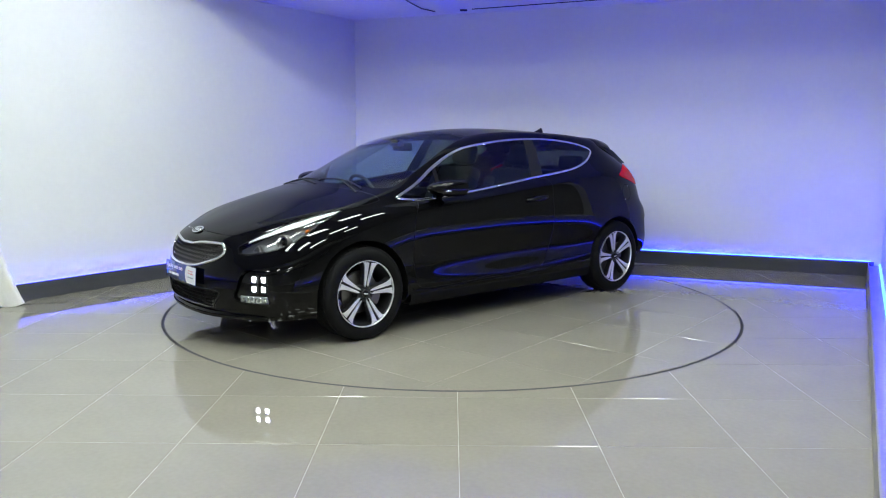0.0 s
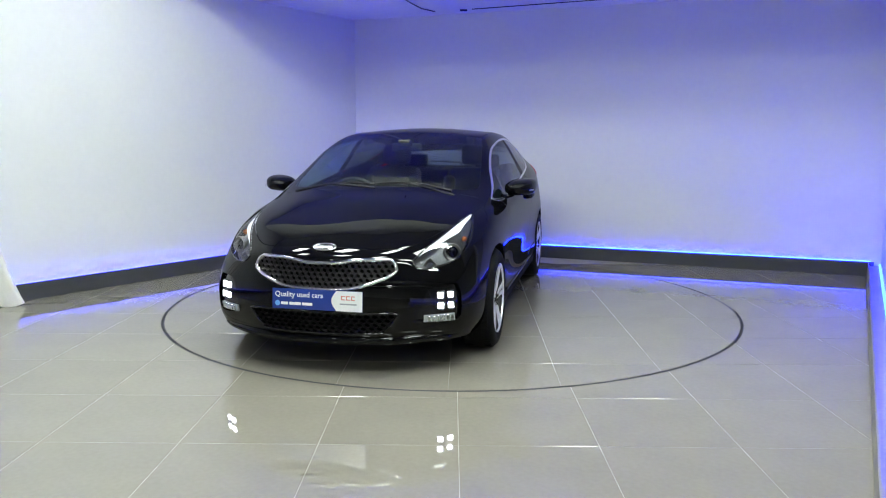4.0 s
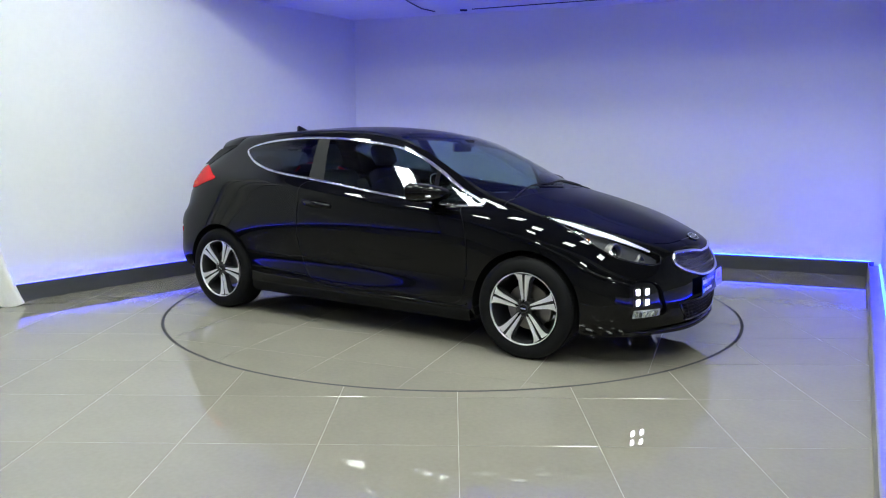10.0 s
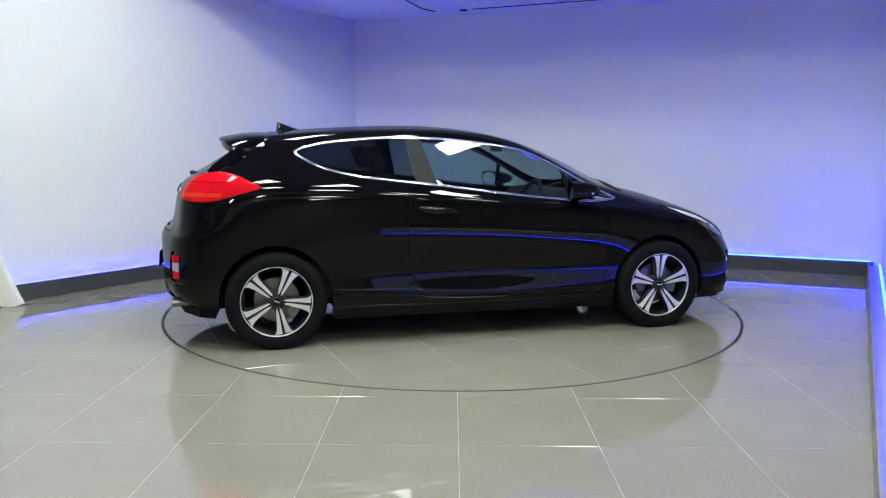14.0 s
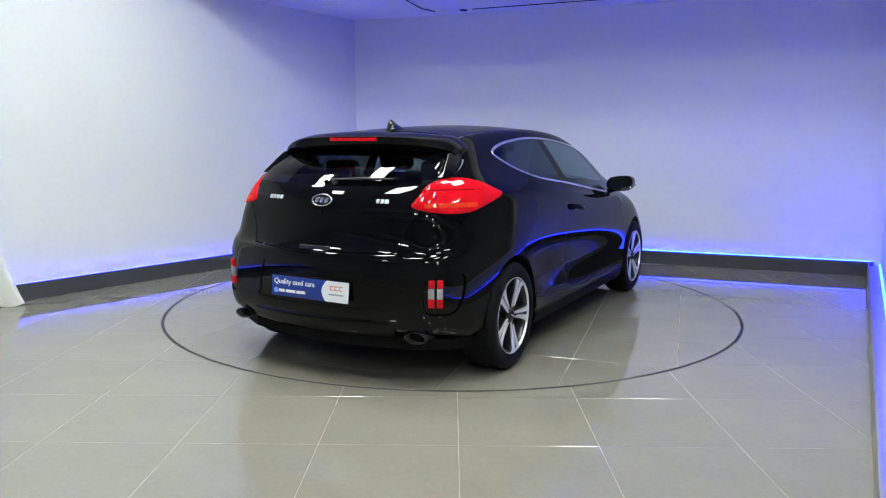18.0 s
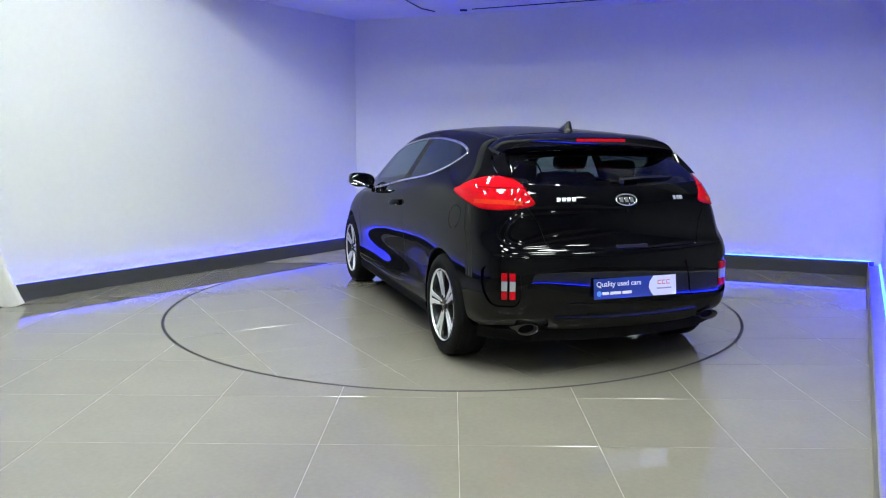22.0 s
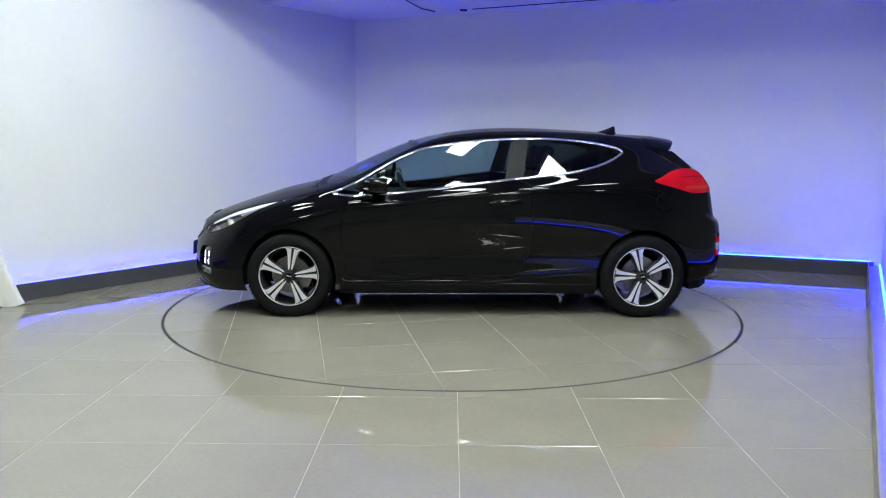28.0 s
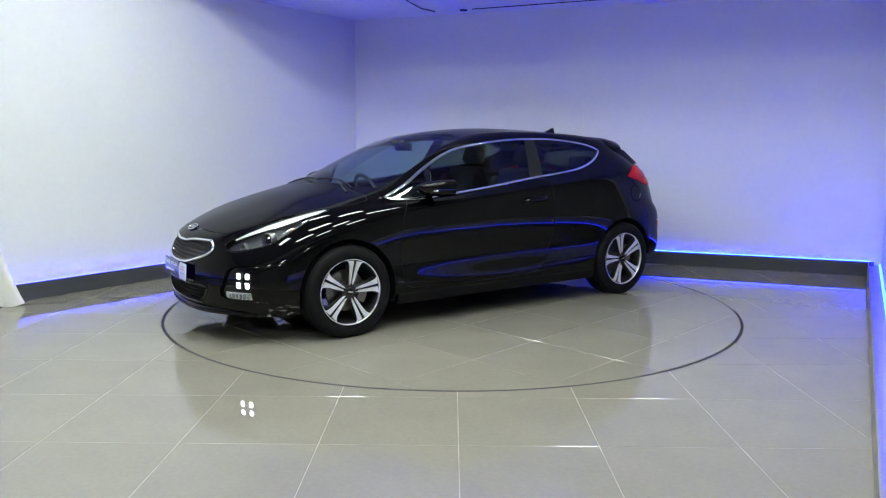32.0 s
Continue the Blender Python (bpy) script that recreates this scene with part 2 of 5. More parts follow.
tagged(part("ceiling_soffit", bm, CEILING_WHITE, smooth=False), "lowered off-white ceiling above the turntable corner", "ceiling", kind="structure")

# skirting boxes with a light strip on the ledge
SKIRT_H, SKIRT_D = 0.122, 0.05


def skirting(name, a, b, core, deep=SKIRT_D, mat=SKIRT_GREY, look_of="dark grey", lift=0.0):
    d = (b - a).normalized()
    n = Vector((-d.y, d.x))
    m = Matrix.Translation((a.x, a.y, 0)) @ Matrix(((d.x, n.x, 0, 0), (d.y, n.y, 0, 0), (0, 0, 1, 0), (0, 0, 0, 1)))
    ln = (b - a).length
    bm = bmesh.new()
    add_box(bm, (0, 0, 0), (ln, deep, SKIRT_H - .022), m)
    add_box(bm, (0, deep - .010, SKIRT_H - .024), (ln, deep, SKIRT_H + .020), m)
    tagged(part(name, bm, mat, angle=50), look_of + " painted skirting board on the tiles", "skirting", kind="structure")
    strip = tagged(new("led_strip"), "blue light strip lying on the skirting ledge", "light strip", "light strips")
    bm = bmesh.new()
    add_box(bm, (0.02, 0.004, SKIRT_H - 0.022), (ln - 0.02, 0.016, SKIRT_H - 0.018 + lift), m)
    part("tape", bm, WHITE_METAL, strip, "white backing tape", smooth=False)
    bm = bmesh.new()
    add_box(bm, (0.02, 0.003, SKIRT_H - 0.018 + lift), (ln - 0.02, 0.019, SKIRT_H + 0.004 + lift), m, bevel=0.003)
    part("light_line", bm, core, strip, "glowing blue line")


skirting("skirting_north", RIGHT_END, CORNER, LED_CYAN, lift=.020)
skirting("skirting_west", CORNER, LEFT_END, LED_BLUE)
# the east board takes the lightened colour in place of light falling on it
skirting("skirting_east", SIDE_LOW, SIDE_TOP, LED_CYAN, .115, SKIRT_LIT, "scuffed grey, lightened as if lit,", -.003)


# ceiling light panels
def light_panel():
    thing = tagged(new("ceiling_light"), "white rectangular ceiling light panel, switched on", "ceiling light", "ceiling lights")
    bm = bmesh.new()
    for lo, hi in (((-.16, -.32, -.03), (.16, -.30, 0)), ((-.16, .30, -.03), (.16, .32, 0)), ((-.16, -.30, -.03), (-.14, .30, 0)), ((.14, -.30, -.03), (.16, .30, 0))):
        add_box(bm, lo, hi)
    part("frame", bm, WHITE_METAL, thing, smooth=False)
    bm = bmesh.new()
    add_box(bm, (-.14, -.30, -.022), (.14, .30, -.012))
    part("diffuser", bm, PANEL_GLOW, thing, "glowing white diffuser", smooth=False)
    return thing


first = light_panel()
edge = CORNER + inward * 2.45
spots = [edge + inward * d + along * k for d, ks in ((1.4, (.2, 1.4, 2.6, 3.8)), (2.7, (.5, 1.7, 2.9, 4.1, 5.3)), (3.9, (2.4, 3.6, 4.8))) for k in ks]
spots += [(-3.4, -6.8), (-1.2, -7.2), (1.0, -7.6), (3.2, -8.0), (-2.6, -9.0), (1.4, -9.6)]
for i, (x, y) in enumerate(spots):
    m = pose(x, y, CEILING_Z, 0, 0, -35.5)
    if i == 0:
        first.matrix_basis = m
    else:
        copy_thing(first, m)

# white sheet hanging by the wall
west = (LEFT_END - CORNER).normalized()
room_side = Vector((-west.y, west.x))
bm = bmesh.new()
rows = []
for j in range(29):
    z = 2.6 * (j / 28) ** 1.7
    rim = 4.11 + .25 * min(1, z / .95) ** .9
    row = []
    for i in range(49):
        s = i / 48
        a = rim + (.6 + .1 * z / 2.6) * s
        d = .11 + .085 * math.exp(-z / .35) + .035 * math.sin(s * 15 + z * 1.1) * (.5 + .5 * math.exp(-z)) + .02 * noise.noise((s * 9, z * 3, 2))
        d *= min(1, .35 + s * 14)
        p = CORNER + west * a + room_side * max(.03, d)
        row.append(bm.verts.new((p.x, p.y, .004 + z + .012 * math.sin(s * 21) * math.exp(-z * 5))))
    rows.append(row)
for a, b in zip(rows, rows[1:]):
    for i in range(48):
        bm.faces.new((a[i], a[i + 1], b[i + 1], b[i]))
sheet = tagged(part("cloth_sheet", bm, CLOTH, angle=180), "creased white sheet hanging down to the tiles by the wall", "sheet")
mod = sheet.modifiers.new("thickness", "SOLIDIFY")
mod.thickness = .004

# cable, bracket and board joint under the lowered ceiling
bm = bmesh.new()
add_tube(bm, [(-.50, 1.85, 2.762), (-.43, 2.10, 2.758), (-.34, 2.38, 2.757), (-.20, 2.58, 2.760)], .007, 8)
tagged(part("ceiling_cable", bm, CABLE_GREY), "short dark cable under the lowered ceiling", "cable")
bm = bmesh.new()
add_box(bm, (.08, 2.47, 2.748), (.16, 2.50, 2.768), bevel=.005)
tagged(part("ceiling_bracket", bm, CABLE_GREY), "small dark grey bracket under the lowered ceiling", "bracket")
bm = bmesh.new()
m = Matrix.Translation((.14, 2.49, 2.768)) @ pose(0, 0, 0, 0, 0, -23)
add_box(bm, (.08, -.006, -.006), (2.6, .006, .002), m)
tagged(part("ceiling_trim", bm, GAP_BLACK, smooth=False), "thin dark joint strip of the lowered ceiling", "ceiling", kind="structure")

# ---- the car: body surface ----
from mathutils.bvhtree import BVHTree

car = tagged(new("car"), "glossy black three-door hatchback standing on the turntable", "car")

# lengthwise lines of the body: (x, y, z) from the front corner to the rear corner
LINES = [
    [(1.90, .72, .185), (1.70, .80, .185), (1.2, .82, .19), (0, .83, .195), (-1.1, .835, .20), (-1.55, .83, .238), (-1.78, .785, .275), (-1.89, .67, .292)],
    [(1.945, .735, .27), (1.75, .84, .275), (1.3, .876, .28), (.9, .872, .285), (0, .874, .29), (-.9, .876, .30), (-1.3, .882, .32), (-1.6, .872, .335), (-1.82, .815, .342), (-1.93, .70, .345)],
    [(1.96, .74, .40), (1.75, .846, .42), (1.3, .885, .45), (.9, .868, .46), (0, .852, .47), (-.9, .868, .48), (-1.3, .889, .49), (-1.6, .88, .50), (-1.83, .825, .50), (-1.945, .71, .50)],
    [(1.955, .722, .50), (1.75, .832, .54), (1.3, .884, .61), (.9, .885, .63), (0, .886, .65), (-.9, .890, .68), (-1.3, .890, .70), (-1.6, .872, .705), (-1.82, .81, .697), (-1.935, .695, .69)],
    [(1.95, .69, .56), (1.75, .785, .645), (1.5, .84, .71), (1.3, .864, .75), (.9, .882, .79), (.4, .884, .825), (0, .884, .86), (-.5, .884, .90), (-1.0, .876, .925), (-1.4, .860, .915), (-1.62, .832, .865), (-1.79, .780, .785), (-1.905, .68, .735)],
    [(1.935, .645, .625), (1.75, .73, .722), (1.5, .785, .79), (1.3, .818, .83), (.9, .858, .868), (.4, .866, .902), (0, .868, .937), (-.5, .868, .982), (-1.0, .848, 1.022), (-1.4, .835, 1.02), (-1.62, .80, .985), (-1.79, .735, .90), (-1.89, .655, .85)],
    [(1.92, .60, .668), (1.75, .675, .757), (1.5, .735, .825), (1.3, .772, .862), (1.1, .795, .885), (.8, .818, .905), (.4, .830, .94), (0, .833, .98), (-.32, .831, 1.022), (-.84, .812, 1.075), (-1.2, .792, 1.09), (-1.5, .768, 1.085), (-1.68, .72, 1.06), (-1.855, .618, 1.0)],
    [(2.01, .47, .678), (1.75, .59, .797), (1.5, .67, .85), (1.3, .725, .885), (1.1, .765, .908), (.9, .782, .945), (.7, .773, 1.01), (.4, .755, 1.085), (0, .742, 1.15), (-.5, .735, 1.19), (-.95, .71, 1.20), (-1.2, .70, 1.195), (-1.5, .66, 1.187), (-1.725, .565, 1.147)],
    [(2.07, .34, .686), (1.75, .50, .812), (1.5, .58, .869), (1.3, .645, .91), (1.1, .70, .942), (.95, .71, .99), (.8, .70, 1.05), (.63, .682, 1.135), (.44, .658, 1.228), (.25, .637, 1.295), (0, .622, 1.34), (-.35, .612, 1.362), (-.7, .607, 1.36), (-1.0, .595, 1.345), (-1.3, .572, 1.322), (-1.42, .555, 1.30), (-1.53, .532, 1.255)],
    [(2.095, .26, .688), (1.81, .385, .803), (1.57, .445, .872), (1.35, .495, .929), (1.14, .54, .968), (.985, .55, 1.015), (.83, .54, 1.09), (.66, .53, 1.175), (.47, .52, 1.264), (.27, .51, 1.329), (.04, .505, 1.372), (-.35, .50, 1.399), (-.735, .495, 1.39), (-1.1, .485, 1.37), (-1.4, .465, 1.340), (-1.53, .44, 1.270)],
    [(2.115, .17, .69), (1.86, .25, .796), (1.63, .29, .866), (1.4, .325, .936), (1.18, .35, .982), (1.02, .355, 1.044), (.86, .35, 1.125), (.7, .34, 1.20), (.5, .325, 1.285), (.3, .315, 1.345), (.08, .31, 1.387), (-.35, .305, 1.42), (-.77, .30, 1.405), (-1.2, .295, 1.379), (-1.40, .29, 1.354), (-1.53, .285, 1.279)],
    [(2.13, 0, .691), (1.88, 0, .804), (1.66, 0, .870), (1.43, 0, .943), (1.20, 0, .994), (1.05, 0, 1.050), (.9, 0, 1.127), (.74, 0, 1.20), (.52, 0, 1.292), (.3, 0, 1.358), (.08, 0, 1.40), (-.35, 0, 1.432), (-.77, 0, 1.417), (-1.2, 0, 1.391), (-1.40, 0, 1.366), (-1.53, 0, 1.288)],
]
FRONT_U = [0, .22, .48, .74, 1]
MID_X = [.98, .8, .62, .44, .25, .03, -.25, -.55, -.85, -1.08]
REAR_U = [0, .35, .65, .86, 1]
# front face: nose x at the centre for the lower five lines, heights as at the corner
NOSE_X = [2.145, 2.205, 2.215, 2.21, 2.185, 2.16]
NOSE_DZ = [-.015, -.01, -.005, 0, .005, .005]
TAIL_X = [-2.02, -2.068, -2.086, -2.083, -2.035, -1.985, -1.935, -1.725]
TAIL_Y = {9: .8, 10: .5, 11: 0}


def on_line(line, x):
    xs = [-p[0] for p in line]
    return Vector((x, np.interp(-x, xs, [p[1] for p in line]), np.interp(-x, xs, [p[2] for p in line])))


def station_points(line):
    f, r = line[0][0], line[-1][0]
    xs = [f + (1.2 - f) * u for u in FRONT_U] + MID_X + [-1.28 + (r + 1.28) * u for u in REAR_U]
    return [on_line(line, x) for x in xs]


def body_cage():
    bm = bmesh.new()
    grid = [station_points(l) for l in LINES]
    count = len(grid[0])
    vert = {}

    def v(key, co):
        if key not in vert:
            vert[key] = bm.verts.new(co)
        return vert[key]

    def side(s):
        def g(i, j):
            p = grid[j][i]
            return v((i, j, s if j < 11 else 0), (p.x, p.y * s, p.z))

        def nose(c, j):
            if j == 6:
                return g(0, c)
            if c == 6:
                return g(0, j)
            a = grid[j][0]
            y = a.y * grid[c][0].y / grid[6][0].y
            k = 1 - (y / a.y) ** 2.4
            return v(("n", c, j, s if c < 11 else 0), (a.x + (NOSE_X[j] - a.x) * k, y * s, a.z + NOSE_DZ[j] * k))

        def tail(c, j):
            if j == 8:
                return g(count - 1, c)
            if c == 8:
                return g(count - 1, j)
            a = grid[j][-1]
            y = a.y * TAIL_Y[c]
            k = 1 - (y / a.y) ** 2
            return v(("t", c, j, s if c < 11 else 0), (a.x + (TAIL_X[j] - a.x) * k, y * s, a.z + (0.012 if j == 7 else .03 * k if j == 6 else 0)))

        def quad(*f):
            bm.faces.new(f if s > 0 else f[::-1])
        for i in range(count - 1):
            for j in range(11):
                quad(g(i, j), g(i, j + 1), g(i + 1, j + 1), g(i + 1, j))
        for c in range(6, 11):
            for j in range(6):
                quad(nose(c, j), nose(c + 1, j), nose(c + 1, j + 1), nose(c, j + 1))
        for c in (8, 9, 10):
            for j in range(8):
                quad(tail(c, j), tail(c, j + 1), tail(c + 1, j + 1), tail(c + 1, j))

    side(1), side(-1)
    bmesh.ops.recalc_face_normals(bm, faces=bm.faces)
    if sum(f.normal.y * f.calc_center_median().y for f in bm.faces) < 0:
        bmesh.ops.reverse_faces(bm, faces=bm.faces)
    return bm


def settled(bm):
    """Moves the cage so that the rounded surface passes through its points."""
    goal = [v.co.copy() for v in bm.verts]
    for _ in range(3):
        limit = subdivided(bm.copy(), 2)
        limit.verts.ensure_lookup_table()
        bm.verts.ensure_lookup_table()
        for i, g in enumerate(goal):
            bm.verts[i].co += (g - limit.verts[i].co) * .85
        limit.free()
    return bm


def subdivided(bm, levels):
    me = bpy.data.meshes.new("cage")
    bm.to_mesh(me)
    bm.free()
    ob = new("cage", me)
    mod = ob.modifiers.new("round", "SUBSURF")
    mod.levels = mod.render_levels = levels
    got = bpy.data.meshes.new_from_object(ob.evaluated_get(bpy.context.evaluated_depsgraph_get()))
    bpy.data.objects.remove(ob)
    out = bmesh.new()
    out.from_mesh(got)
    return out


whole = subdivided(settled(body_cage()), 3)
whole.normal_update()
SKIN_TREE = BVHTree.FromBMesh(whole)
layer = whole.verts.layers.float_vector.new("smooth_normal")
whole.faces.layers.int.new("region")
for v in whole.verts:
    v[layer] = v.normal


def zone(c):
    return (0 if c.x > 1.1 else 2 if c.x < -1.2 else 4 if c.x > .1 else 6) + (c.y > 0)


# the surface in eight pieces, so that each cut works on a small mesh
pieces = []
for k in range(8):
    bm = whole.copy()
    bmesh.ops.delete(bm, geom=[f for f in bm.faces if zone(f.calc_center_median()) != k], context="FACES")
    pieces.append(bm)
whole.free()


def flank(s):
    """Side projection."""
    return Vector((1, 0, 0)), Vector((0, 0, 1)), lambda c: c.y * s > 0.35


def face_on(front):
    """Projection from the front or the rear."""
    return Vector((0, 1, 0)), Vector((0, 0, 1)), (lambda c: c.x > 1.5) if front else (lambda c: c.x < -1.35)


def above():
    return Vector((1, 0, 0)), Vector((0, 1, 0)), lambda c: c.z > 0.6


def front_corner(s):
    return Vector((.7071, -.7071 * s, 0)), Vector((0, 0, 1)), lambda c: c.y * s > 0.2 and c.x > 1.2


def rear_corner(s):
    return Vector((.7071, .7071 * s, 0)), Vector((0, 0, 1)), lambda c: c.y * s > 0.2 and c.x < -1.1


def cut(poly, view, region, over=(0,)):
    """Cuts an outline, seen along a view, into the body surface, and marks the faces within as a region."""
    for bm in pieces:
        cut_piece(bm, poly, view, region, over)


def cut_piece(bm, poly, view, region, over):
    u, w, keep = view
    reg = bm.faces.layers.int["region"]
    x0, x1 = min(p[0] for p in poly) - .09, max(p[0] for p in poly) + .09
    z0, z1 = min(p[1] for p in poly) - .09, max(p[1] for p in poly) + .09
    near = set()
    for f in bm.faces:
        c = f.calc_center_median()
        if x0 < c.dot(u) < x1 and z0 < c.dot(w) < z1 and keep(c):
            near.add(f)
    boxes = {}

    def span(f):
        if f not in boxes:
            a = [v.co.dot(u) for v in f.verts]
            b = [v.co.dot(w) for v in f.verts]
            boxes[f] = (min(a), max(a), min(b), max(b))
        return boxes[f]
    for i in range(len(poly) if near else 0):
        p, q = poly[i - 1], poly[i]
        d = Vector((q[0] - p[0], q[1] - p[1]))
        if d.length < 1e-6:
            continue
        x0, x1, z0, z1 = min(p[0], q[0]) - 1e-4, max(p[0], q[0]) + 1e-4, min(p[1], q[1]) - 1e-4, max(p[1], q[1]) + 1e-4
        hit = []
        for f in near:
            a, b, c, e = span(f)
            if b >= x0 and a <= x1 and e >= z0 and c <= z1:
                hit.append(f)
        if not hit:
            continue
        geom = hit + list({e for f in hit for e in f.edges}) + list({v for f in hit for v in f.verts})
        got = bmesh.ops.bisect_plane(bm, geom=geom, dist=2e-5, plane_co=u * p[0] + w * p[1], plane_no=u * d.y - w * d.x)
        for f in hit:
            boxes.pop(f, None)
        near |= {g for g in got["geom"] if isinstance(g, bmesh.types.BMFace)}
        near = {f for f in near if f.is_valid}
    for f in near:
        if f[reg] in over:
            c = f.calc_center_median()
            if inside(poly, c.dot(u), c.dot(w)):
                f[reg] = region


(BODY, SCREEN, TRIM, PILLAR, DOOR_GLASS, VENT_GLASS, QUARTER, REAR_GLASS, HEAD, TAILLAMP, GRILLE, LOWER, POCKET, HOOD, DOOR, HATCH, GAP, ARCH, FUEL, VALANCE,
 REAR_POCKET, PLATE_BAY, ROOF, POST) = range(24)


def panel(poly, view, region, gap=0.0022, over=(0,)):
    """A body panel with an open joint round it."""
    cut(offset(poly, gap), view, GAP, over)
    cut(offset(poly, -gap), view, region, (GAP,))


WINDOW = smooth_line([(-1.19, 1.238), (-1.14, 1.272), (-.976, 1.308), (-.711, 1.334), (-.479, 1.34), (-.135, 1.326), (.252, 1.277), (.443, 1.22), (.631, 1.126), (.815, 1.018),
                      (.98, .942), (1.0, .925), (.97, .912), (.803, .903), (.423, .934), (.049, .978), (-.323, 1.026), (-.619, 1.058), (-.842, 1.09), (-1.032, 1.142), (-1.15, 1.2)], 4)
WINDOW_IN = offset(WINDOW, -.013)
B_POST = [(-.475, 1.36), (-.375, 1.36), (-.272, 1.0), (-.415, 1.0)]
VENT_POST = [(.60, 1.16), (.635, 1.14), (.675, .89), (.64, .89)]
DOOR_LINE = smooth_line([(-.43, 1.02), (-.475, .86), (-.49, .62), (-.44, .42), (-.36, .325), (-.30, .305), (.2, .296), (.72, .288), (.86, .30), (.90, .36), (.925, .50), (.93, .65), (.905, .80), (.86, .885),
                         (.80, .93), (.4, .965), (0, 1.005)], 4)
HEADLIGHT = smooth_line([(.47, .868), (.562, .80), (.65, .728), (.79, .645), (.97, .603), (1.06, .60), (1.085, .625), (1.075, .655), (.905, .738), (.69, .815)], 5)
TAIL = smooth_line([(-.405, 1.02), (-.46, 1.052), (-.56, 1.092), (-.68, 1.112), (-.79, 1.105), (-.865, 1.075), (-.92, 1.02), (-.957, .978), (-.945, .958), (-.87, .942), (-.76, .932), (-.64, .938), (-.51, .978)], 4)
GRILLE_HALF = [(0, .637), (.08, .637), (.13, .645), (.22, .655), (.355, .656), (.387, .650), (.409, .628), (.418, .598), (.395, .573), (.34, .548), (.22, .512), (.12, .499), (0, .496)]
GRILLE_LINE = smooth_line([(-y, z) for y, z in GRILLE_HALF[:0:-1]] + GRILLE_HALF[:-1], 4)
LOWER_LINE = smooth_line([(-.43, .345), (-.41, .365), (-.2, .37), (.2, .37), (.41, .365), (.43, .345), (.37, .27), (.30, .25), (-.30, .25), (-.36, .27)], 4)
POCKET_LINE = smooth_line([(.845, .50), (.88, .518), (.99, .512), (1.035, .49), (1.06, .45), (1.075, .40), (1.10, .35), (1.09, .318), (.98, .30), (.87, .30), (.84, .33), (.835, .42)], 4)
SCREEN_LINE = smooth_line([(1.155, 0), (1.145, .25), (1.09, .50), (1.01, .645), (.93, .675), (.80, .66), (.50, .618), (.27, .575), (.20, .535), (.165, .30), (.155, 0),
                           (.165, -.30), (.20, -.535), (.27, -.575), (.50, -.618), (.80, -.66), (.93, -.675), (1.01, -.645), (1.09, -.50), (1.145, -.25)], 4)
HOOD_LINE = smooth_line([(2.085, 0), (2.07, .20), (2.03, .36), (1.95, .47), (1.75, .60), (1.5, .69), (1.30, .735), (1.17, .75), (1.12, .735), (1.14, .60), (1.20, .30), (1.215, 0),
                         (1.20, -.30), (1.14, -.60), (1.12, -.735), (1.17, -.75), (1.30, -.735), (1.5, -.69), (1.75, -.60), (1.95, -.47), (2.03, -.36), (2.07, -.20)], 4)
REAR_GLASS_LINE = smooth_line([(-.48, 1.205), (-.545, 1.175), (-.60, 1.13), (-.61, 1.10), (-.565, 1.08), (-.3, 1.066), (0, 1.062), (.3, 1.066), (.565, 1.08), (.61, 1.10), (.60, 1.13), (.545, 1.175), (.48, 1.205), (.3, 1.222), (0, 1.226), (-.3, 1.222)], 4)
HATCH_LINE = smooth_line([(-.585, 1.25), (-.65, 1.15), (-.62, 1.02), (-.53, .87), (-.49, .75), (-.45, .728), (-.2, .722), (.2, .722), (.45, .728), (.49, .75), (.53, .87), (.62, 1.02), (.65, 1.15), (.585, 1.25), (.40, 1.315), (0, 1.33), (-.40, 1.315)], 4)
REAR_POCKET_LINE = smooth_line([(-.815, .615), (-.775, .628), (-.685, .626), (-.655, .60), (-.645, .50), (-.665, .425), (-.72, .415), (-.785, .425), (-.815, .50)], 4)
PLATE_BAY_LINE = smooth_line([(-.36, .625), (-.30, .64), (.30, .64), (.36, .625), (.40, .47), (.36, .43), (-.36, .43), (-.40, .47)], 4)
ROOF_LINE = smooth_line([(.115, 0), (.125, .28), (.16, .50), (.14, .555), (0, .566), (-.5, .556), (-1.0, .545), (-1.44, .525), (-1.475, .50), (-1.485, 0),
                         (-1.475, -.50), (-1.44, -.525), (-1.0, -.545), (-.5, -.556), (0, -.566), (.14, -.555), (.16, -.50), (.125, -.28)], 4)
WHEELS = ((1.325, "front"), (-1.325, "rear"))
HUB_Z, TYRE_R, ARCH_R = 0.312, 0.314, 0.352

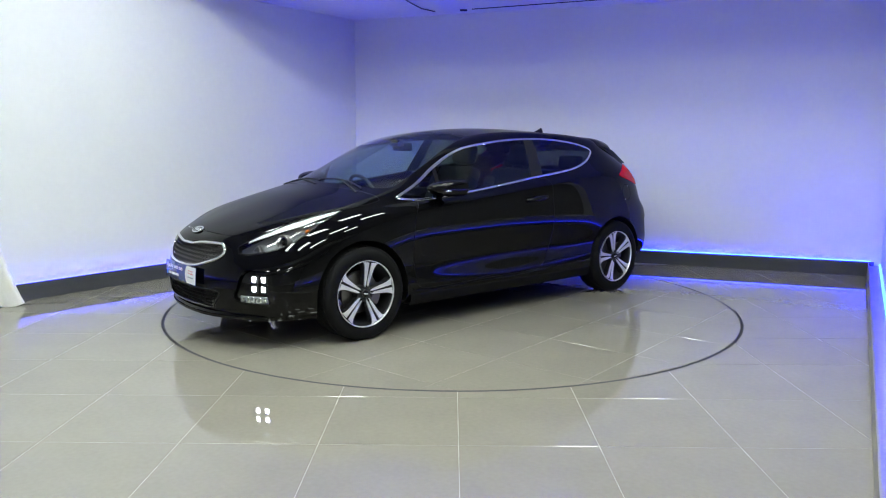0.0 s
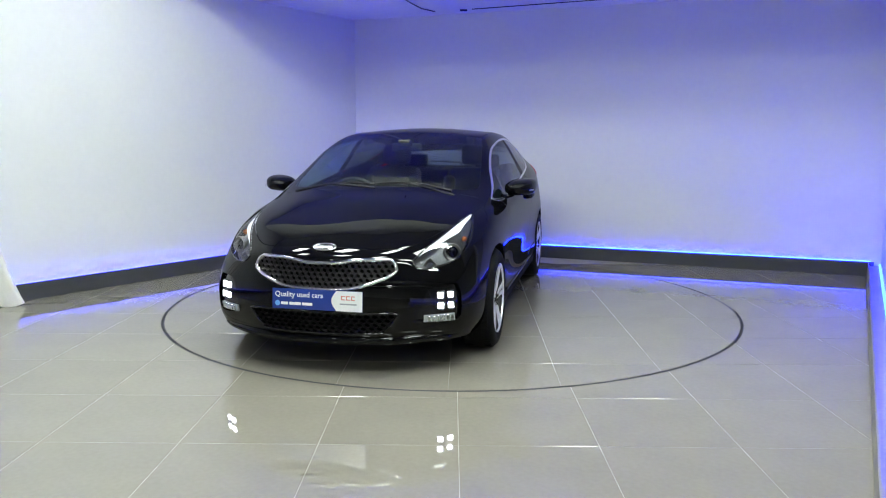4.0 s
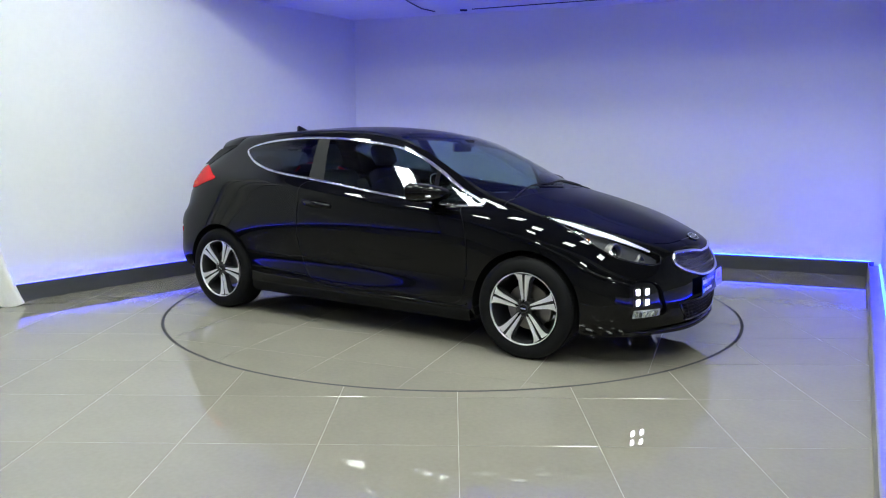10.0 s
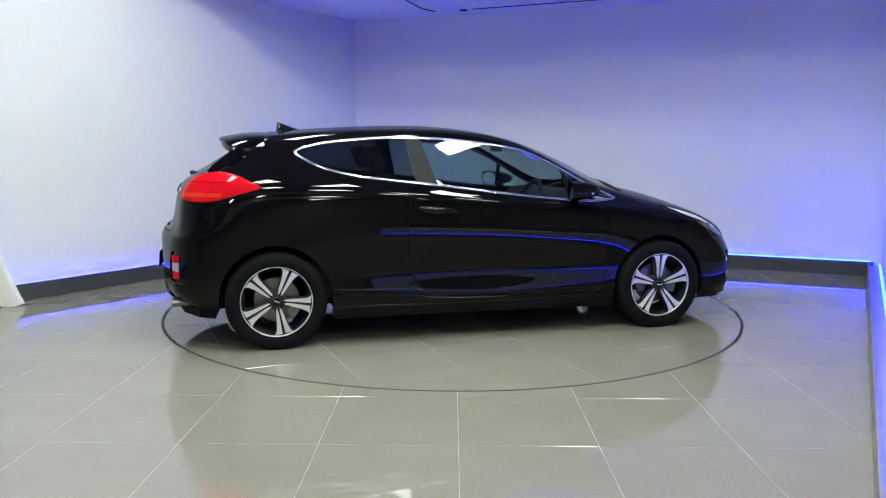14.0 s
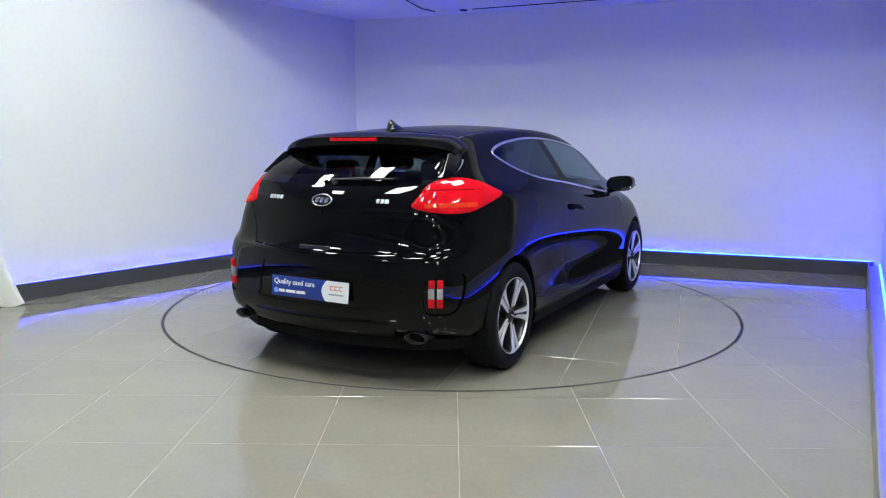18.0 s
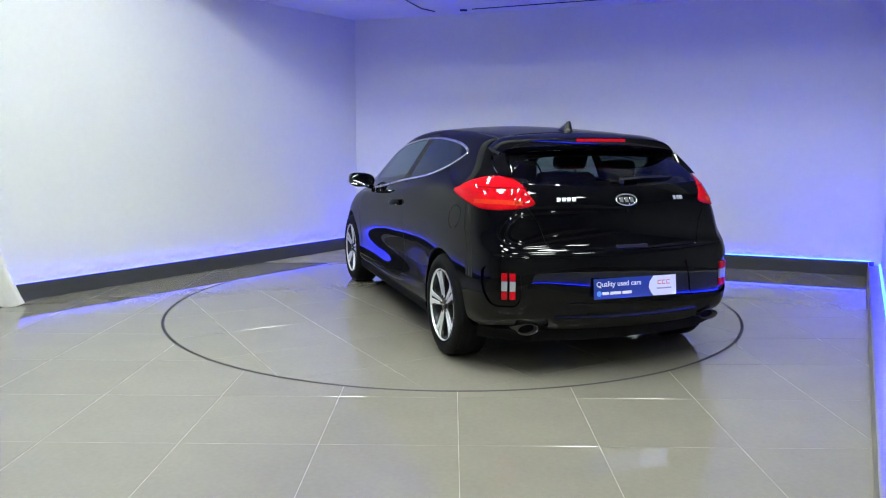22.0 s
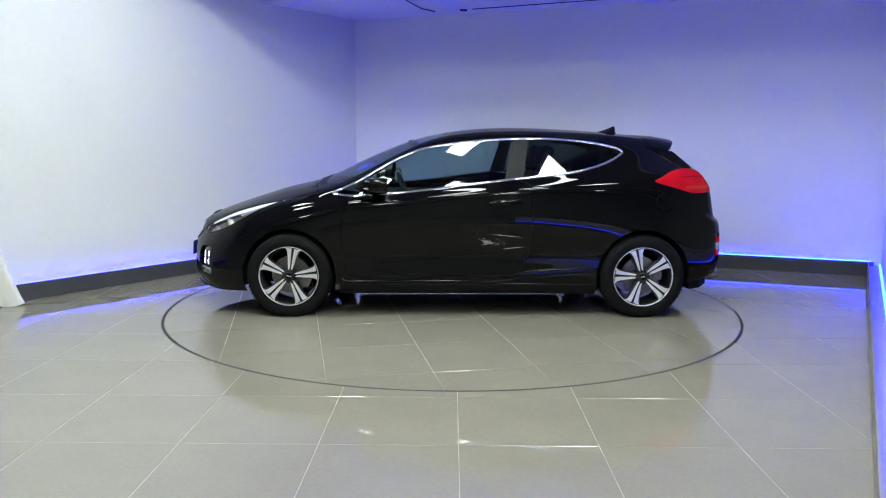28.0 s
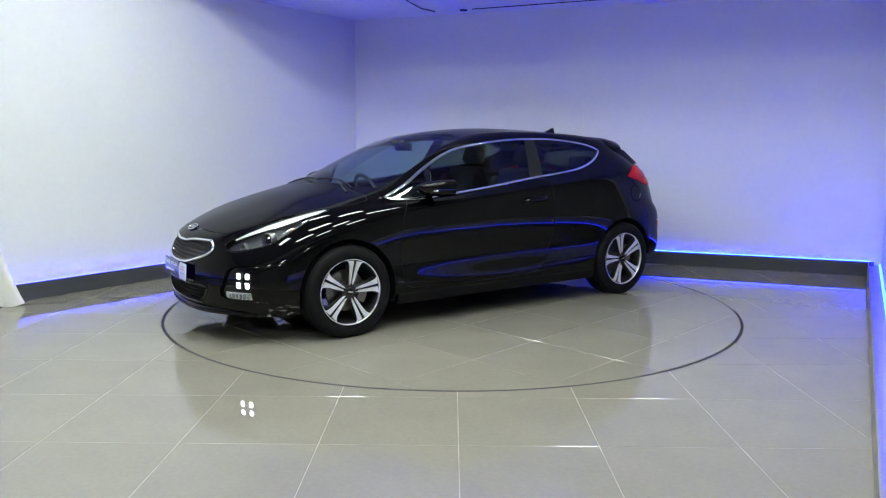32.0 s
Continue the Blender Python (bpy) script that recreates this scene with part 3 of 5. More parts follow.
for s in (1, -1):
    for x, _ in WHEELS:
        ring = [(x + ARCH_R * math.cos(a), HUB_Z + (ARCH_R + .003) * math.sin(a)) for a in (2 * math.pi * k / 48 for k in range(48))]
        cut(ring, flank(s), ARCH)
    cut(WINDOW, flank(s), TRIM)
    cut(WINDOW_IN, flank(s), QUARTER, (TRIM,))
    cut([(-.42, 1.4), (1.2, 1.4), (1.2, .8), (-.34, .8)], flank(s), DOOR_GLASS, (QUARTER,))
    cut([(.62, 1.4), (1.2, 1.4), (1.2, .8), (.66, .8)], flank(s), VENT_GLASS, (DOOR_GLASS,))
    cut(B_POST, flank(s), PILLAR, (QUARTER, DOOR_GLASS))
    cut(VENT_POST, flank(s), POST, (DOOR_GLASS, VENT_GLASS))
    cut(HEADLIGHT, front_corner(s), HEAD)
    cut(TAIL, rear_corner(s), TAILLAMP)
    cut(POCKET_LINE, front_corner(s), POCKET)
    cut([(y * s, z) for y, z in REAR_POCKET_LINE], face_on(False), REAR_POCKET)
cut(SCREEN_LINE, above(), SCREEN)
cut(GRILLE_LINE, face_on(True), GRILLE)
cut(LOWER_LINE, face_on(True), LOWER)
panel(HOOD_LINE, above(), HOOD)
cut(REAR_GLASS_LINE, face_on(False), REAR_GLASS)
panel(HATCH_LINE, face_on(False), HATCH)
cut(PLATE_BAY_LINE, face_on(False), PLATE_BAY)
panel(ROOF_LINE, above(), ROOF)
for s in (1, -1):
    panel(DOOR_LINE, flank(s), DOOR)
    panel([(-1.475 + .068 * math.cos(a), .872 + .068 * math.sin(a)) for a in (2 * math.pi * k / 32 for k in range(32))], flank(s) if s > 0 else (Vector((1, 0, 0)), Vector((0, 0, 1)), lambda c: False), FUEL, .003)

def skin(name, mat, region, parent, label="", where=None, push=0.0, solid=0.0, even=False):
    """One region of the body surface as a part of its own, shaded as part of the whole surface."""
    cos, normals, faces = [], [], []
    for bm in pieces:
        reg, layer = bm.faces.layers.int["region"], bm.verts.layers.float_vector["smooth_normal"]
        index = {}
        for f in bm.faces:
            if f[reg] != region or (where and not where(f.calc_center_median())):
                continue
            ids = []
            for v in f.verts:
                if v not in index:
                    n = v[layer].normalized()
                    index[v] = len(cos)
                    cos.append(v.co + n * push)
                    normals.append(n)
                ids.append(index[v])
            faces.append(ids)
    if even:
        # pane glass is evenly curved: its normals follow a plane's gentle bend
        pts = np.array([tuple(c) for c in cos])
        a, b = pts[:, 0] - pts[:, 0].mean(), (pts[:, 1] if even == "y" else pts[:, 2])
        b = b - b.mean()
        base = np.stack([np.ones(len(a)), a, b], 1)
        mid = np.abs(b) < (.4 if even == "z" else .6) * np.ptp(b)
        got = base @ np.linalg.lstsq(base[mid], np.array([tuple(n) for n in normals])[mid], rcond=None)[0]
        normals = [Vector(n).normalized() for n in got]
    me = bpy.data.meshes.new(name)
    me.from_pydata([tuple(c) for c in cos], [], faces)
    me.materials.append(mat)
    me.shade_smooth()
    me.normals_split_custom_set_from_vertices([tuple(n) for n in normals])
    ob = new(name, me)
    ob.parent = parent
    if solid:
        mod = ob.modifiers.new("thickness", "SOLIDIFY")
        mod.thickness, mod.offset = solid, -1
    if label:
        tagged(ob, label)
    return ob


def left(c):
    return c.y > 0


def right(c):
    return c.y < 0


shell = skin("body_shell", BLACK_PAINT, BODY, car, "glossy black painted bodywork")
hood = skin("bonnet", BLACK_PAINT, HOOD, car, "glossy black bonnet")
hatch = skin("tailgate", BLACK_PAINT, HATCH, car, "glossy black tailgate")
skin("windscreen", GLASS_CLEAR, SCREEN, car, "tinted windscreen", even="y")
skin("rear_window", GLASS_REAR, REAR_GLASS, hatch, "dark rear window", even="y")
skin("roof_panel", BLACK_PAINT, ROOF, car, "glossy black roof")
skin("number_plate_recess", BLACK_PAINT, PLATE_BAY, car, "black recess", push=-.006)
skin("fuel_flap", BLACK_PAINT, FUEL, car)
for side_test in (left, right):
    door = skin("door", BLACK_PAINT, DOOR, car, "glossy black door", side_test)
    skin("door_window", GLASS_SIDE, DOOR_GLASS, door, "tinted door window", side_test, even="z")
    skin("vent_window", GLASS_SIDE, VENT_GLASS, door, "small fixed window", side_test, even="z")
    skin("quarter_window", GLASS_DARK, QUARTER, car, "dark rear side window", side_test, even="z")
    skin("window_trim", CHROME, TRIM, car, "chrome window surround", side_test, push=.004, solid=.008)
    skin("window_post", POST_FILM, PILLAR, car, "dark grey satin window post", side_test, push=.001)
    skin("window_divider", GLOSS_BLACK, POST, door, "thin black divider", side_test, push=.001)
for s, side_test in ((1, left), (-1, right)):
    lamp = skin("headlight", LENS, HEAD, car, "clear headlight with chrome bezel", side_test)
    skin("lamp_back", LAMP_BASE, HEAD, lamp, "dark lamp housing", side_test, push=-.05)
    rear_lamp = skin("tail_light", RED_LENS, TAILLAMP, car, "glossy red tail light", side_test, push=.006, solid=.012)
    skin("lamp_tray", MATT_BLACK, TAILLAMP, rear_lamp, "black lamp backing", side_test, push=-.022)
    skin("fog_pocket", GLOSS_BLACK, POCKET, car, "gloss black lamp pocket", side_test, push=-.02)
    skin("rear_pocket", BLACK_PAINT, REAR_POCKET, car, "gloss black rear lamp pocket", side_test, push=-.012)
skin("grille_back", MATT_BLACK, GRILLE, car, "", push=-.04)
skin("intake_back", MATT_BLACK, LOWER, car, "", push=-.04)


# ---- wheels ----
def wheel():
    """A wheel with its face towards local -y, its axis through the origin."""
    thing = new("wheel")
    thing.parent = car
    axis = pose(0, 0, 0, 90)          # local z of the lathe points to -y
    bm = bmesh.new()
    prof = [(.222, -.10), (.232, -.105), (.262, -.112), (.293, -.106), (.308, -.09), (.314, -.07), (.314, .07), (.308, .09), (.293, .106), (.262, .112), (.236, .106), (.224, .098), (.222, .085), (.222, -.10)]
    add_lathe(bm, prof, axis, 72)
    tyre = part("tyre", bm, RUBBER, thing, "black road tyre", angle=50)
    bm = bmesh.new()
    for k in range(72):
        a = 2 * math.pi * k / 72
        for y0, y1, tilt in ((-.085, -.045, .10), (.045, .085, -.10)):
            m = pose(0, 0, 0, 0, math.degrees(a), 0) @ Matrix.Translation((.3145, 0, 0)) @ pose(0, 0, 0, math.degrees(tilt) * 3)
            add_box(bm, (-.003, y0, -.0085), (.0015, y1, .0085), m)
    for y in (-.03, 0, .03):
        add_lathe(bm, [(.313, y - .012), (.3158, y - .011), (.3158, y + .011), (.313, y + .012)], axis, 72)
    part("tread", bm, RUBBER, tyre, smooth=False)
    bm = bmesh.new()
    add_lathe(bm, [(.223, .108), (.2235, .102), (.214, .094), (.207, .08), (.200, .03), (.196, -.09), (.215, -.1)], axis, 72)
    rim = part("rim", bm, RIM_DARK, thing, "dark alloy rim with bright machined spokes", angle=40)
    bm = bmesh.new()
    add_lathe(bm, [(.2165, .092), (.2175, .105), (.2200, .1085), (.2235, .108), (.2225, .101)], axis, 72)
    part("rim_lip", bm, SATIN, rim, "bright machined rim edge")
    # five pairs of spokes
    for k in range(5):
        turn = pose(0, 0, 0, 0, 72 * k - 90, 0) @ axis
        bm = bmesh.new()
        core = [(.045, -.022), (.10, -.028), (.16, -.039), (.211, -.062), (.211, .062), (.16, .039), (.10, .028), (.045, .022)]
        add_prism(bm, core, .040, turn @ Matrix.Translation((0, 0, .045)))
        part("spoke_base", bm, RIM_DARK, rim, smooth=False)
        for sgn in (1, -1):
            bm = bmesh.new()
            face = smooth_line([(.040, .004), (.10, .0055), (.16, .0075), (.2085, .0095)], 4, False) + smooth_line([(.2085, .062), (.195, .047), (.17, .037), (.14, .031), (.10, .025), (.050, .016)], 4, False)
            n = len(face)
            outer = [(u, v * sgn) for u, v in face]
            lo = [bm.verts.new(turn @ Vector((u, v, .080 + .020 * min(1, (u / .2)) ** 1.5))) for u, v in outer]
            hi = [bm.verts.new(turn @ Vector((u, v, .090 + .015 * min(1, (u / .2)) ** 1.5))) for u, v in offset(outer, -.0012)]
            for i in range(n):
                j = (i + 1) % n
                bm.faces.new((lo[i], lo[j], hi[j], hi[i]))
            bm.faces.new(hi)
            bmesh.ops.recalc_face_normals(bm, faces=bm.faces)
            part("spoke", bm, SATIN, rim, "bright machined spoke", smooth=False)
    bm = bmesh.new()
    add_lathe(bm, [(.0, .096), (.024, .0955), (.029, .092), (.030, .08), (.044, .086), (.056, .082), (.062, .06), (.062, .03)], axis, 40)
    part("hub", bm, RIM_DARK, rim, "dark wheel hub")
    bm = bmesh.new()
    add_lathe(bm, [(.0, .0975), (.022, .0975), (.026, .094)], axis, 32)
    cap = part("hub_cap", bm, GLOSS_BLACK, rim, "gloss black hub cap")
    bm = bmesh.new()
    for u in (-.012, 0, .012):
        add_box(bm, (u - .004, -.0982, -.0035), (u + .004, -.0972, .0035))
    part("emblem", bm, SATIN, rim, "small silver emblem", smooth=False)
    for k in range(5):
        a = math.radians(72 * k - 54)
        bm = bmesh.new()
        bmesh.ops.create_cone(bm, cap_ends=True, segments=6, radius1=.0095, radius2=.0085, depth=.02,
                              matrix=Matrix.Translation((.050 * math.cos(a), -.085, .050 * math.sin(a))) @ axis)
        part("wheel_nut", bm, GLOSS_BLACK, rim, smooth=False)
    bm = bmesh.new()
    add_lathe(bm, [(.05, .02), (.14, .02), (.142, .017), (.142, -.005), (.05, -.005)], axis, 48)
    part("brake_disc", bm, STEEL, thing, "worn steel brake disc", angle=40)
    bm = bmesh.new()
    outline = [(.095 * math.cos(a), .095 * math.sin(a)) for a in np.radians(range(-28, 29, 8))] + [(.158 * math.cos(a), .158 * math.sin(a)) for a in np.radians(range(28, -29, -8))]
    add_prism(bm, outline, .055, axis @ Matrix.Translation((0, 0, -.015)))
    part("brake_caliper", bm, STEEL, thing, angle=30)
    return thing


first_wheel = wheel()
first_wheel.matrix_basis = pose(1.325, -.775, HUB_Z)
for m in (pose(-1.325, -.775, HUB_Z, 0, 25), pose(1.325, .775, HUB_Z, 0, 10, 180), pose(-1.325, .775, HUB_Z, 0, -15, 180)):
    copy_thing(first_wheel, m)

# wheel housings and underbody
for s in (1, -1):
    for x, _ in WHEELS:
        bm = bmesh.new()
        steps = 28
        arc = [math.pi * (k / steps) * 1.06 - .03 * math.pi for k in range(steps + 1)]
        rows = []
        for a in arc:
            c, d = math.cos(a), math.sin(a)
            got = SKIN_TREE.ray_cast(Vector((x + ARCH_R * c, 3 * s, HUB_Z + ARCH_R * d)), Vector((0, -s, 0)))[0]
            rim_y = min(.875, abs(got.y) - .003) if got else .80
            rows.append([bm.verts.new((x + (ARCH_R + o) * c, y * s, HUB_Z + (ARCH_R + o) * d)) for y, o in ((rim_y, .001), (rim_y - .015, .012), (.60, .012), (.50, .012))])
        for p, q in zip(rows, rows[1:]):
            for i in range(3):
                bm.faces.new((p[i], p[i + 1], q[i + 1], q[i]))
        hub = bm.verts.new((x, .50 * s, HUB_Z))
        for p, q in zip(rows, rows[1:]):
            bm.faces.new((p[3], hub, q[3]))
        part("wheel_housing", bm, MATT_BLACK, car, "black wheel arch liner", angle=40)
bm = bmesh.new()
half = [(2.07, 0), (2.05, .25), (1.98, .46), (1.86, .70), (1.70, .785), (1.69, .50), (.96, .50), (.95, .80), (-.95, .80), (-.96, .50), (-1.69, .50), (-1.70, .79), (-1.80, .73), (-1.91, .55), (-1.98, .25), (-1.99, 0)]
tray = half + [(x, -y) for x, y in half[-2:0:-1]]
add_prism(bm, tray, .06, Matrix.Translation((0, 0, .204)))
bmesh.ops.recalc_face_normals(bm, faces=bm.faces)
part("underbody", bm, MATT_BLACK, car, "black underbody", smooth=False)

# ---- car details ----


def touch(origin, way):
    """The point and normal where a ray meets the body."""
    co, no, _, _ = SKIN_TREE.ray_cast(Vector(origin), Vector(way).normalized())
    return co, no


def from_front(y, z):
    return touch((4, y, z), (-1, 0, 0))


def from_rear(y, z):
    return touch((-4, y, z), (1, 0, 0))


def from_side(x, z, s):
    return touch((x, 3 * s, z), (0, -s, 0))


def from_corner(u, z, s, front=True):
    """u is measured across the corner view."""
    k = 1 if front else -1
    base = Vector((.7071, -.7071 * s * k, 0)) * u + Vector((0, 0, z))
    way = Vector((.7071 * k, .7071 * s, 0))
    return touch(base + way * 4, -way)


def band(name, edge_a, edge_b, mat, parent, label="", lift=.002, thick=.004):
    """A strip between two rows of (point, normal)."""
    bm = bmesh.new()
    rows = []
    for (p, n), (q, o) in zip(edge_a, edge_b):
        rows.append([bm.verts.new(c) for c in (p + n * lift, q + o * lift, q + o * (lift - thick), p + n * (lift - thick))])
    for a, b in zip(rows, rows[1:]):
        for i in range(4):
            j = (i + 1) % 4
            bm.faces.new((a[i], a[j], b[j], b[i]))
    bm.faces.new(rows[0][::-1])
    bm.faces.new(rows[-1])
    bmesh.ops.recalc_face_normals(bm, faces=bm.faces)
    return part(name, bm, mat, parent, label, angle=50)


# grille: chrome surround and honeycomb
def surround(name, line, radius, flat, mat, label):
    pts = []
    for y, z in line:
        co, no = from_front(y, z)
        pts.append(co + no * .002)
    bm = bmesh.new()
    add_tube(bm, pts, radius, 10, flat, closed=True)
    return part(name, bm, mat, car, label, angle=80)


surround("grille_surround", GRILLE_LINE, .0105, 1.0, CHROME, "chrome grille surround")
surround("intake_surround", LOWER_LINE, .007, 1.0, GLOSS_BLACK, "gloss black intake edge")


def honeycomb(name, line, pitch, squash, depth, mat, label):
    bm = bmesh.new()
    lo_y, hi_y = min(p[0] for p in line), max(p[0] for p in line)
    lo_z, hi_z = min(p[1] for p in line), max(p[1] for p in line)
    row = 0
    z = lo_z
    while z < hi_z + pitch:
        y = lo_y + (pitch / 2 if row % 2 else 0)
        while y < hi_y + pitch:
            if inside(offset(line, pitch * .25), y, z):
                co, no = from_front(max(lo_y, min(hi_y, y)), z)
                x = co.x - .012 if co else 2.1
                rings = []
                for scale, back in ((1.0, .004), (.86, 0), (.80, .006), (.80, depth)):
                    r = pitch / math.sqrt(3) * scale
                    rings.append([bm.verts.new((x - back, y + r * math.sin(math.radians(60 * k)), z + squash * r * math.cos(math.radians(60 * k)))) for k in range(6)])
                for a, b in zip(rings, rings[1:]):
                    for k in range(6):
                        bm.faces.new((a[k], a[(k + 1) % 6], b[(k + 1) % 6], b[k]))
            y += pitch
        z += pitch * .866 * squash
        row += 1
    bmesh.ops.recalc_face_normals(bm, faces=bm.faces)
    return part(name, bm, mat, car, label, smooth=False)


MESH_BLACK = material("grille_mesh_plastic", (0.15, 0.15, 0.155), 0.3, metal=0.8, coat=0.4)
honeycomb("grille_mesh", GRILLE_LINE, .036, .78, .03, MESH_BLACK, "black honeycomb grille mesh")
honeycomb("intake_mesh", LOWER_LINE, .044, .62, .03, PLASTIC, "black honeycomb lower intake mesh")

# chin lip
edge = []
for k in range(41):
    y = -.73 + 1.46 * k / 40
    co, no = from_front(y, .215)
    edge.append((co, no, 1 - abs(y / .735) ** 5))
bm = bmesh.new()
rows = []
for co, no, swell in edge:
    out = Vector((no.x, no.y, 0)).normalized()
    rows.append([bm.verts.new(co + out * (a * swell if a > 0 else a) + Vector((0, 0, b * (.3 + .7 * swell)))) for a, b in ((-.01, .02), (.012, .012), (.020, -.012), (.012, -.03), (-.05, -.032))])
for a, b in zip(rows, rows[1:]):
    for i in range(4):
        bm.faces.new((a[i], a[i + 1], b[i + 1], b[i]))
part("chin_spoiler", bm, BLACK_PAINT, car, "gloss black front lip", angle=60)

# lamps in the bumper
for s in (1, -1):
    for u in (.90, .964):
        for z in (.394, .456):
            co, no = from_corner(u, z, s)
            m = Matrix.Translation(co - no * .016) @ (no + Vector((.8, 0, 0))).to_track_quat("Z", "Y").to_matrix().to_4x4()
            bm = bmesh.new()
            add_box(bm, (-.0185, -.0185, -.012), (.0185, .0185, .0005), m, bevel=.006, segs=3)
            lamp = part("daytime_lamp", bm, DRL, car, "glowing white square lamp", angle=60)
            bm = bmesh.new()
            add_box(bm, (-.027, -.027, -.016), (.027, .027, -.001), m, bevel=.007)
            part("lamp_bezel", bm, PLASTIC, lamp, angle=60)
    top, low = [], []
    for k in range(9):
        u = .875 + .185 * k / 8
        top.append(from_corner(u, .345, s))
        low.append(from_corner(u - .008 * (1 - k / 8), .300 + .004 * k / 8, s))
    fog = band("fog_lamp", top, low, FOG_BASE, car, "clear fog lamp under the square lamps", lift=-.012, thick=.01)
    band("fog_lens", top, low, LENS, fog, lift=-.004, thick=.001)
    for k in range(6):
        co, no = from_corner(.89 + .028 * k, .323, s)
        bm = bmesh.new()
        add_box(bm, (-.009, -.016, 0), (.009, .016, .006), Matrix.Translation(co - no * .014) @ no.to_track_quat("Z", "Y").to_matrix().to_4x4(), bevel=.003)
        part("reflector", bm, CHROME, fog, angle=60)

# headlights: light guide, projector, inner reflector, indicator
heads = sorted((o for o in car.children if o.name.startswith("headlight")), key=lambda o: -o.data.vertices[0].co.y)
for s, lamp in zip((1, -1), heads):
    upper = smooth_line([(.485, .862), (.60, .842), (.69, .812), (.80, .778), (.905, .735), (.985, .702), (1.03, .679)], 5, False)
    lower = smooth_line([(.51, .850), (.615, .815), (.69, .784), (.80, .752), (.905, .717), (.985, .690), (1.027, .672)], 5, False)
    band("light_guide", [from_corner(u, z, s) for u, z in upper], [from_corner(u, z, s) for u, z in lower], LIGHT_GUIDE, lamp, "bright white light guide", lift=-.006, thick=.008)
    co, no = from_corner(.80, .697, s)
    aim = Matrix.Translation(co - no * .040) @ Vector((.93, .36 * s, .08)).to_track_quat("Z", "Y").to_matrix().to_4x4()
    bm = bmesh.new()
    add_lathe(bm, [(.050, -.02), (.053, .018), (.048, .027), (.038, .022), (.036, .0)], aim, 32)
    part("projector_ring", bm, STEEL, lamp, "chrome projector ring")
    bm = bmesh.new()
    add_lathe(bm, [(.0, .024), (.015, .022), (.027, .014), (.036, 0)], aim, 32)
    part("projector_lens", bm, GLOSS_BLACK, lamp, "dark glass projector")
    co, no = from_corner(.965, .645, s)
    aim = Matrix.Translation(co - no * .045) @ Vector((.96, .25 * s, .1)).to_track_quat("Z", "Y").to_matrix().to_4x4()
    bm = bmesh.new()
    for r, h in ((.038, .012), (.028, .004)):
        add_lathe(bm, [(r, -.01), (r, h), (r - .005, h + .003), (r - .011, -.006)], aim, 4)
    part("beam_reflector", bm, STEEL, lamp, "chrome beam reflector", smooth=False)
    co, no = from_corner(.66, .755, s)
    bm = bmesh.new()
    bmesh.ops.create_uvsphere(bm, u_segments=16, v_segments=8, radius=.017, matrix=Matrix.Translation(co - no * .035))
    part("indicator_bulb", bm, AMBER, lamp, "amber indicator bulb")
    ring = [from_corner(u, z, s)[0] + from_corner(u, z, s)[1] * .001 for u, z in offset(HEADLIGHT, -.004)]
    bm = bmesh.new()
    add_tube(bm, ring, .004, 6, closed=True)
    part("lamp_seal", bm, GLOSS_BLACK, lamp, angle=80)


# badges: plain ovals
def badge(place, w, h):
    co, no = place
    right_ = Vector((0, 0, 1)).cross(no).normalized()
    up = no.cross(right_)
    m = Matrix.Translation(co) @ Matrix((right_, up, no)).transposed().to_4x4()
    ring = [(w * math.cos(a), h * math.sin(a)) for a in (2 * math.pi * k / 40 for k in range(40))]
    thing = part("badge", add_prism(bmesh.new(), ring, .006, m), GLOSS_BLACK, car, "oval badge", angle=50)
    bm = bmesh.new()
    add_tube(bm, [m @ Vector((u, v, .006)) for u, v in ring], .0045, 8, closed=True)
    part("badge_rim", bm, CHROME, thing, "chrome rim", angle=80)
    bm = bmesh.new()
    for u in (-.033, 0, .033):
        add_box(bm, (u - .011, -h * .45, .0055), (u + .011, h * .45, .009), m, bevel=.0015)
    part("badge_mark", bm, CHROME, thing, "plain chrome marks", angle=50)


badge(from_front(0, .712), .064, .031)
badge(from_rear(0, .985), .066, .034)
for y0, widths in ((.315, (.022, .022, .022, .022)), (-.345, (.018, .018, .024))):
    bm = bmesh.new()
    y = y0
    for wdt in widths:
        co, no = from_rear(y, .992)
        up = Vector((0, 0, 1))
        m = Matrix.Translation(co) @ no.to_track_quat("Z", "Y").to_matrix().to_4x4()
        add_box(bm, (-wdt / 2, -.012, 0), (wdt / 2, .012, .004), m, bevel=.002)
        y += wdt + .007 if y0 > 0 else -(wdt + .007)
    part("model_script", bm, SATIN, hatch, "silver script as plain bars", angle=50)
bm = bmesh.new()
co, no = from_rear(0, .925)
bmesh.ops.create_cone(bm, cap_ends=True, segments=20, radius1=.011, radius2=.009, depth=.012, matrix=Matrix.Translation(co) @ no.to_track_quat("Z", "Y").to_matrix().to_4x4())
part("tailgate_lock", bm, GLOSS_BLACK, hatch, angle=40)
bm = bmesh.new()
co, no = from_rear(0, .738)
add_box(bm, (co.x - .012, -.10, .722), (co.x + .03, .10, .744), bevel=.005)
part("tailgate_handle", bm, PLASTIC, hatch, "black grip", angle=50)


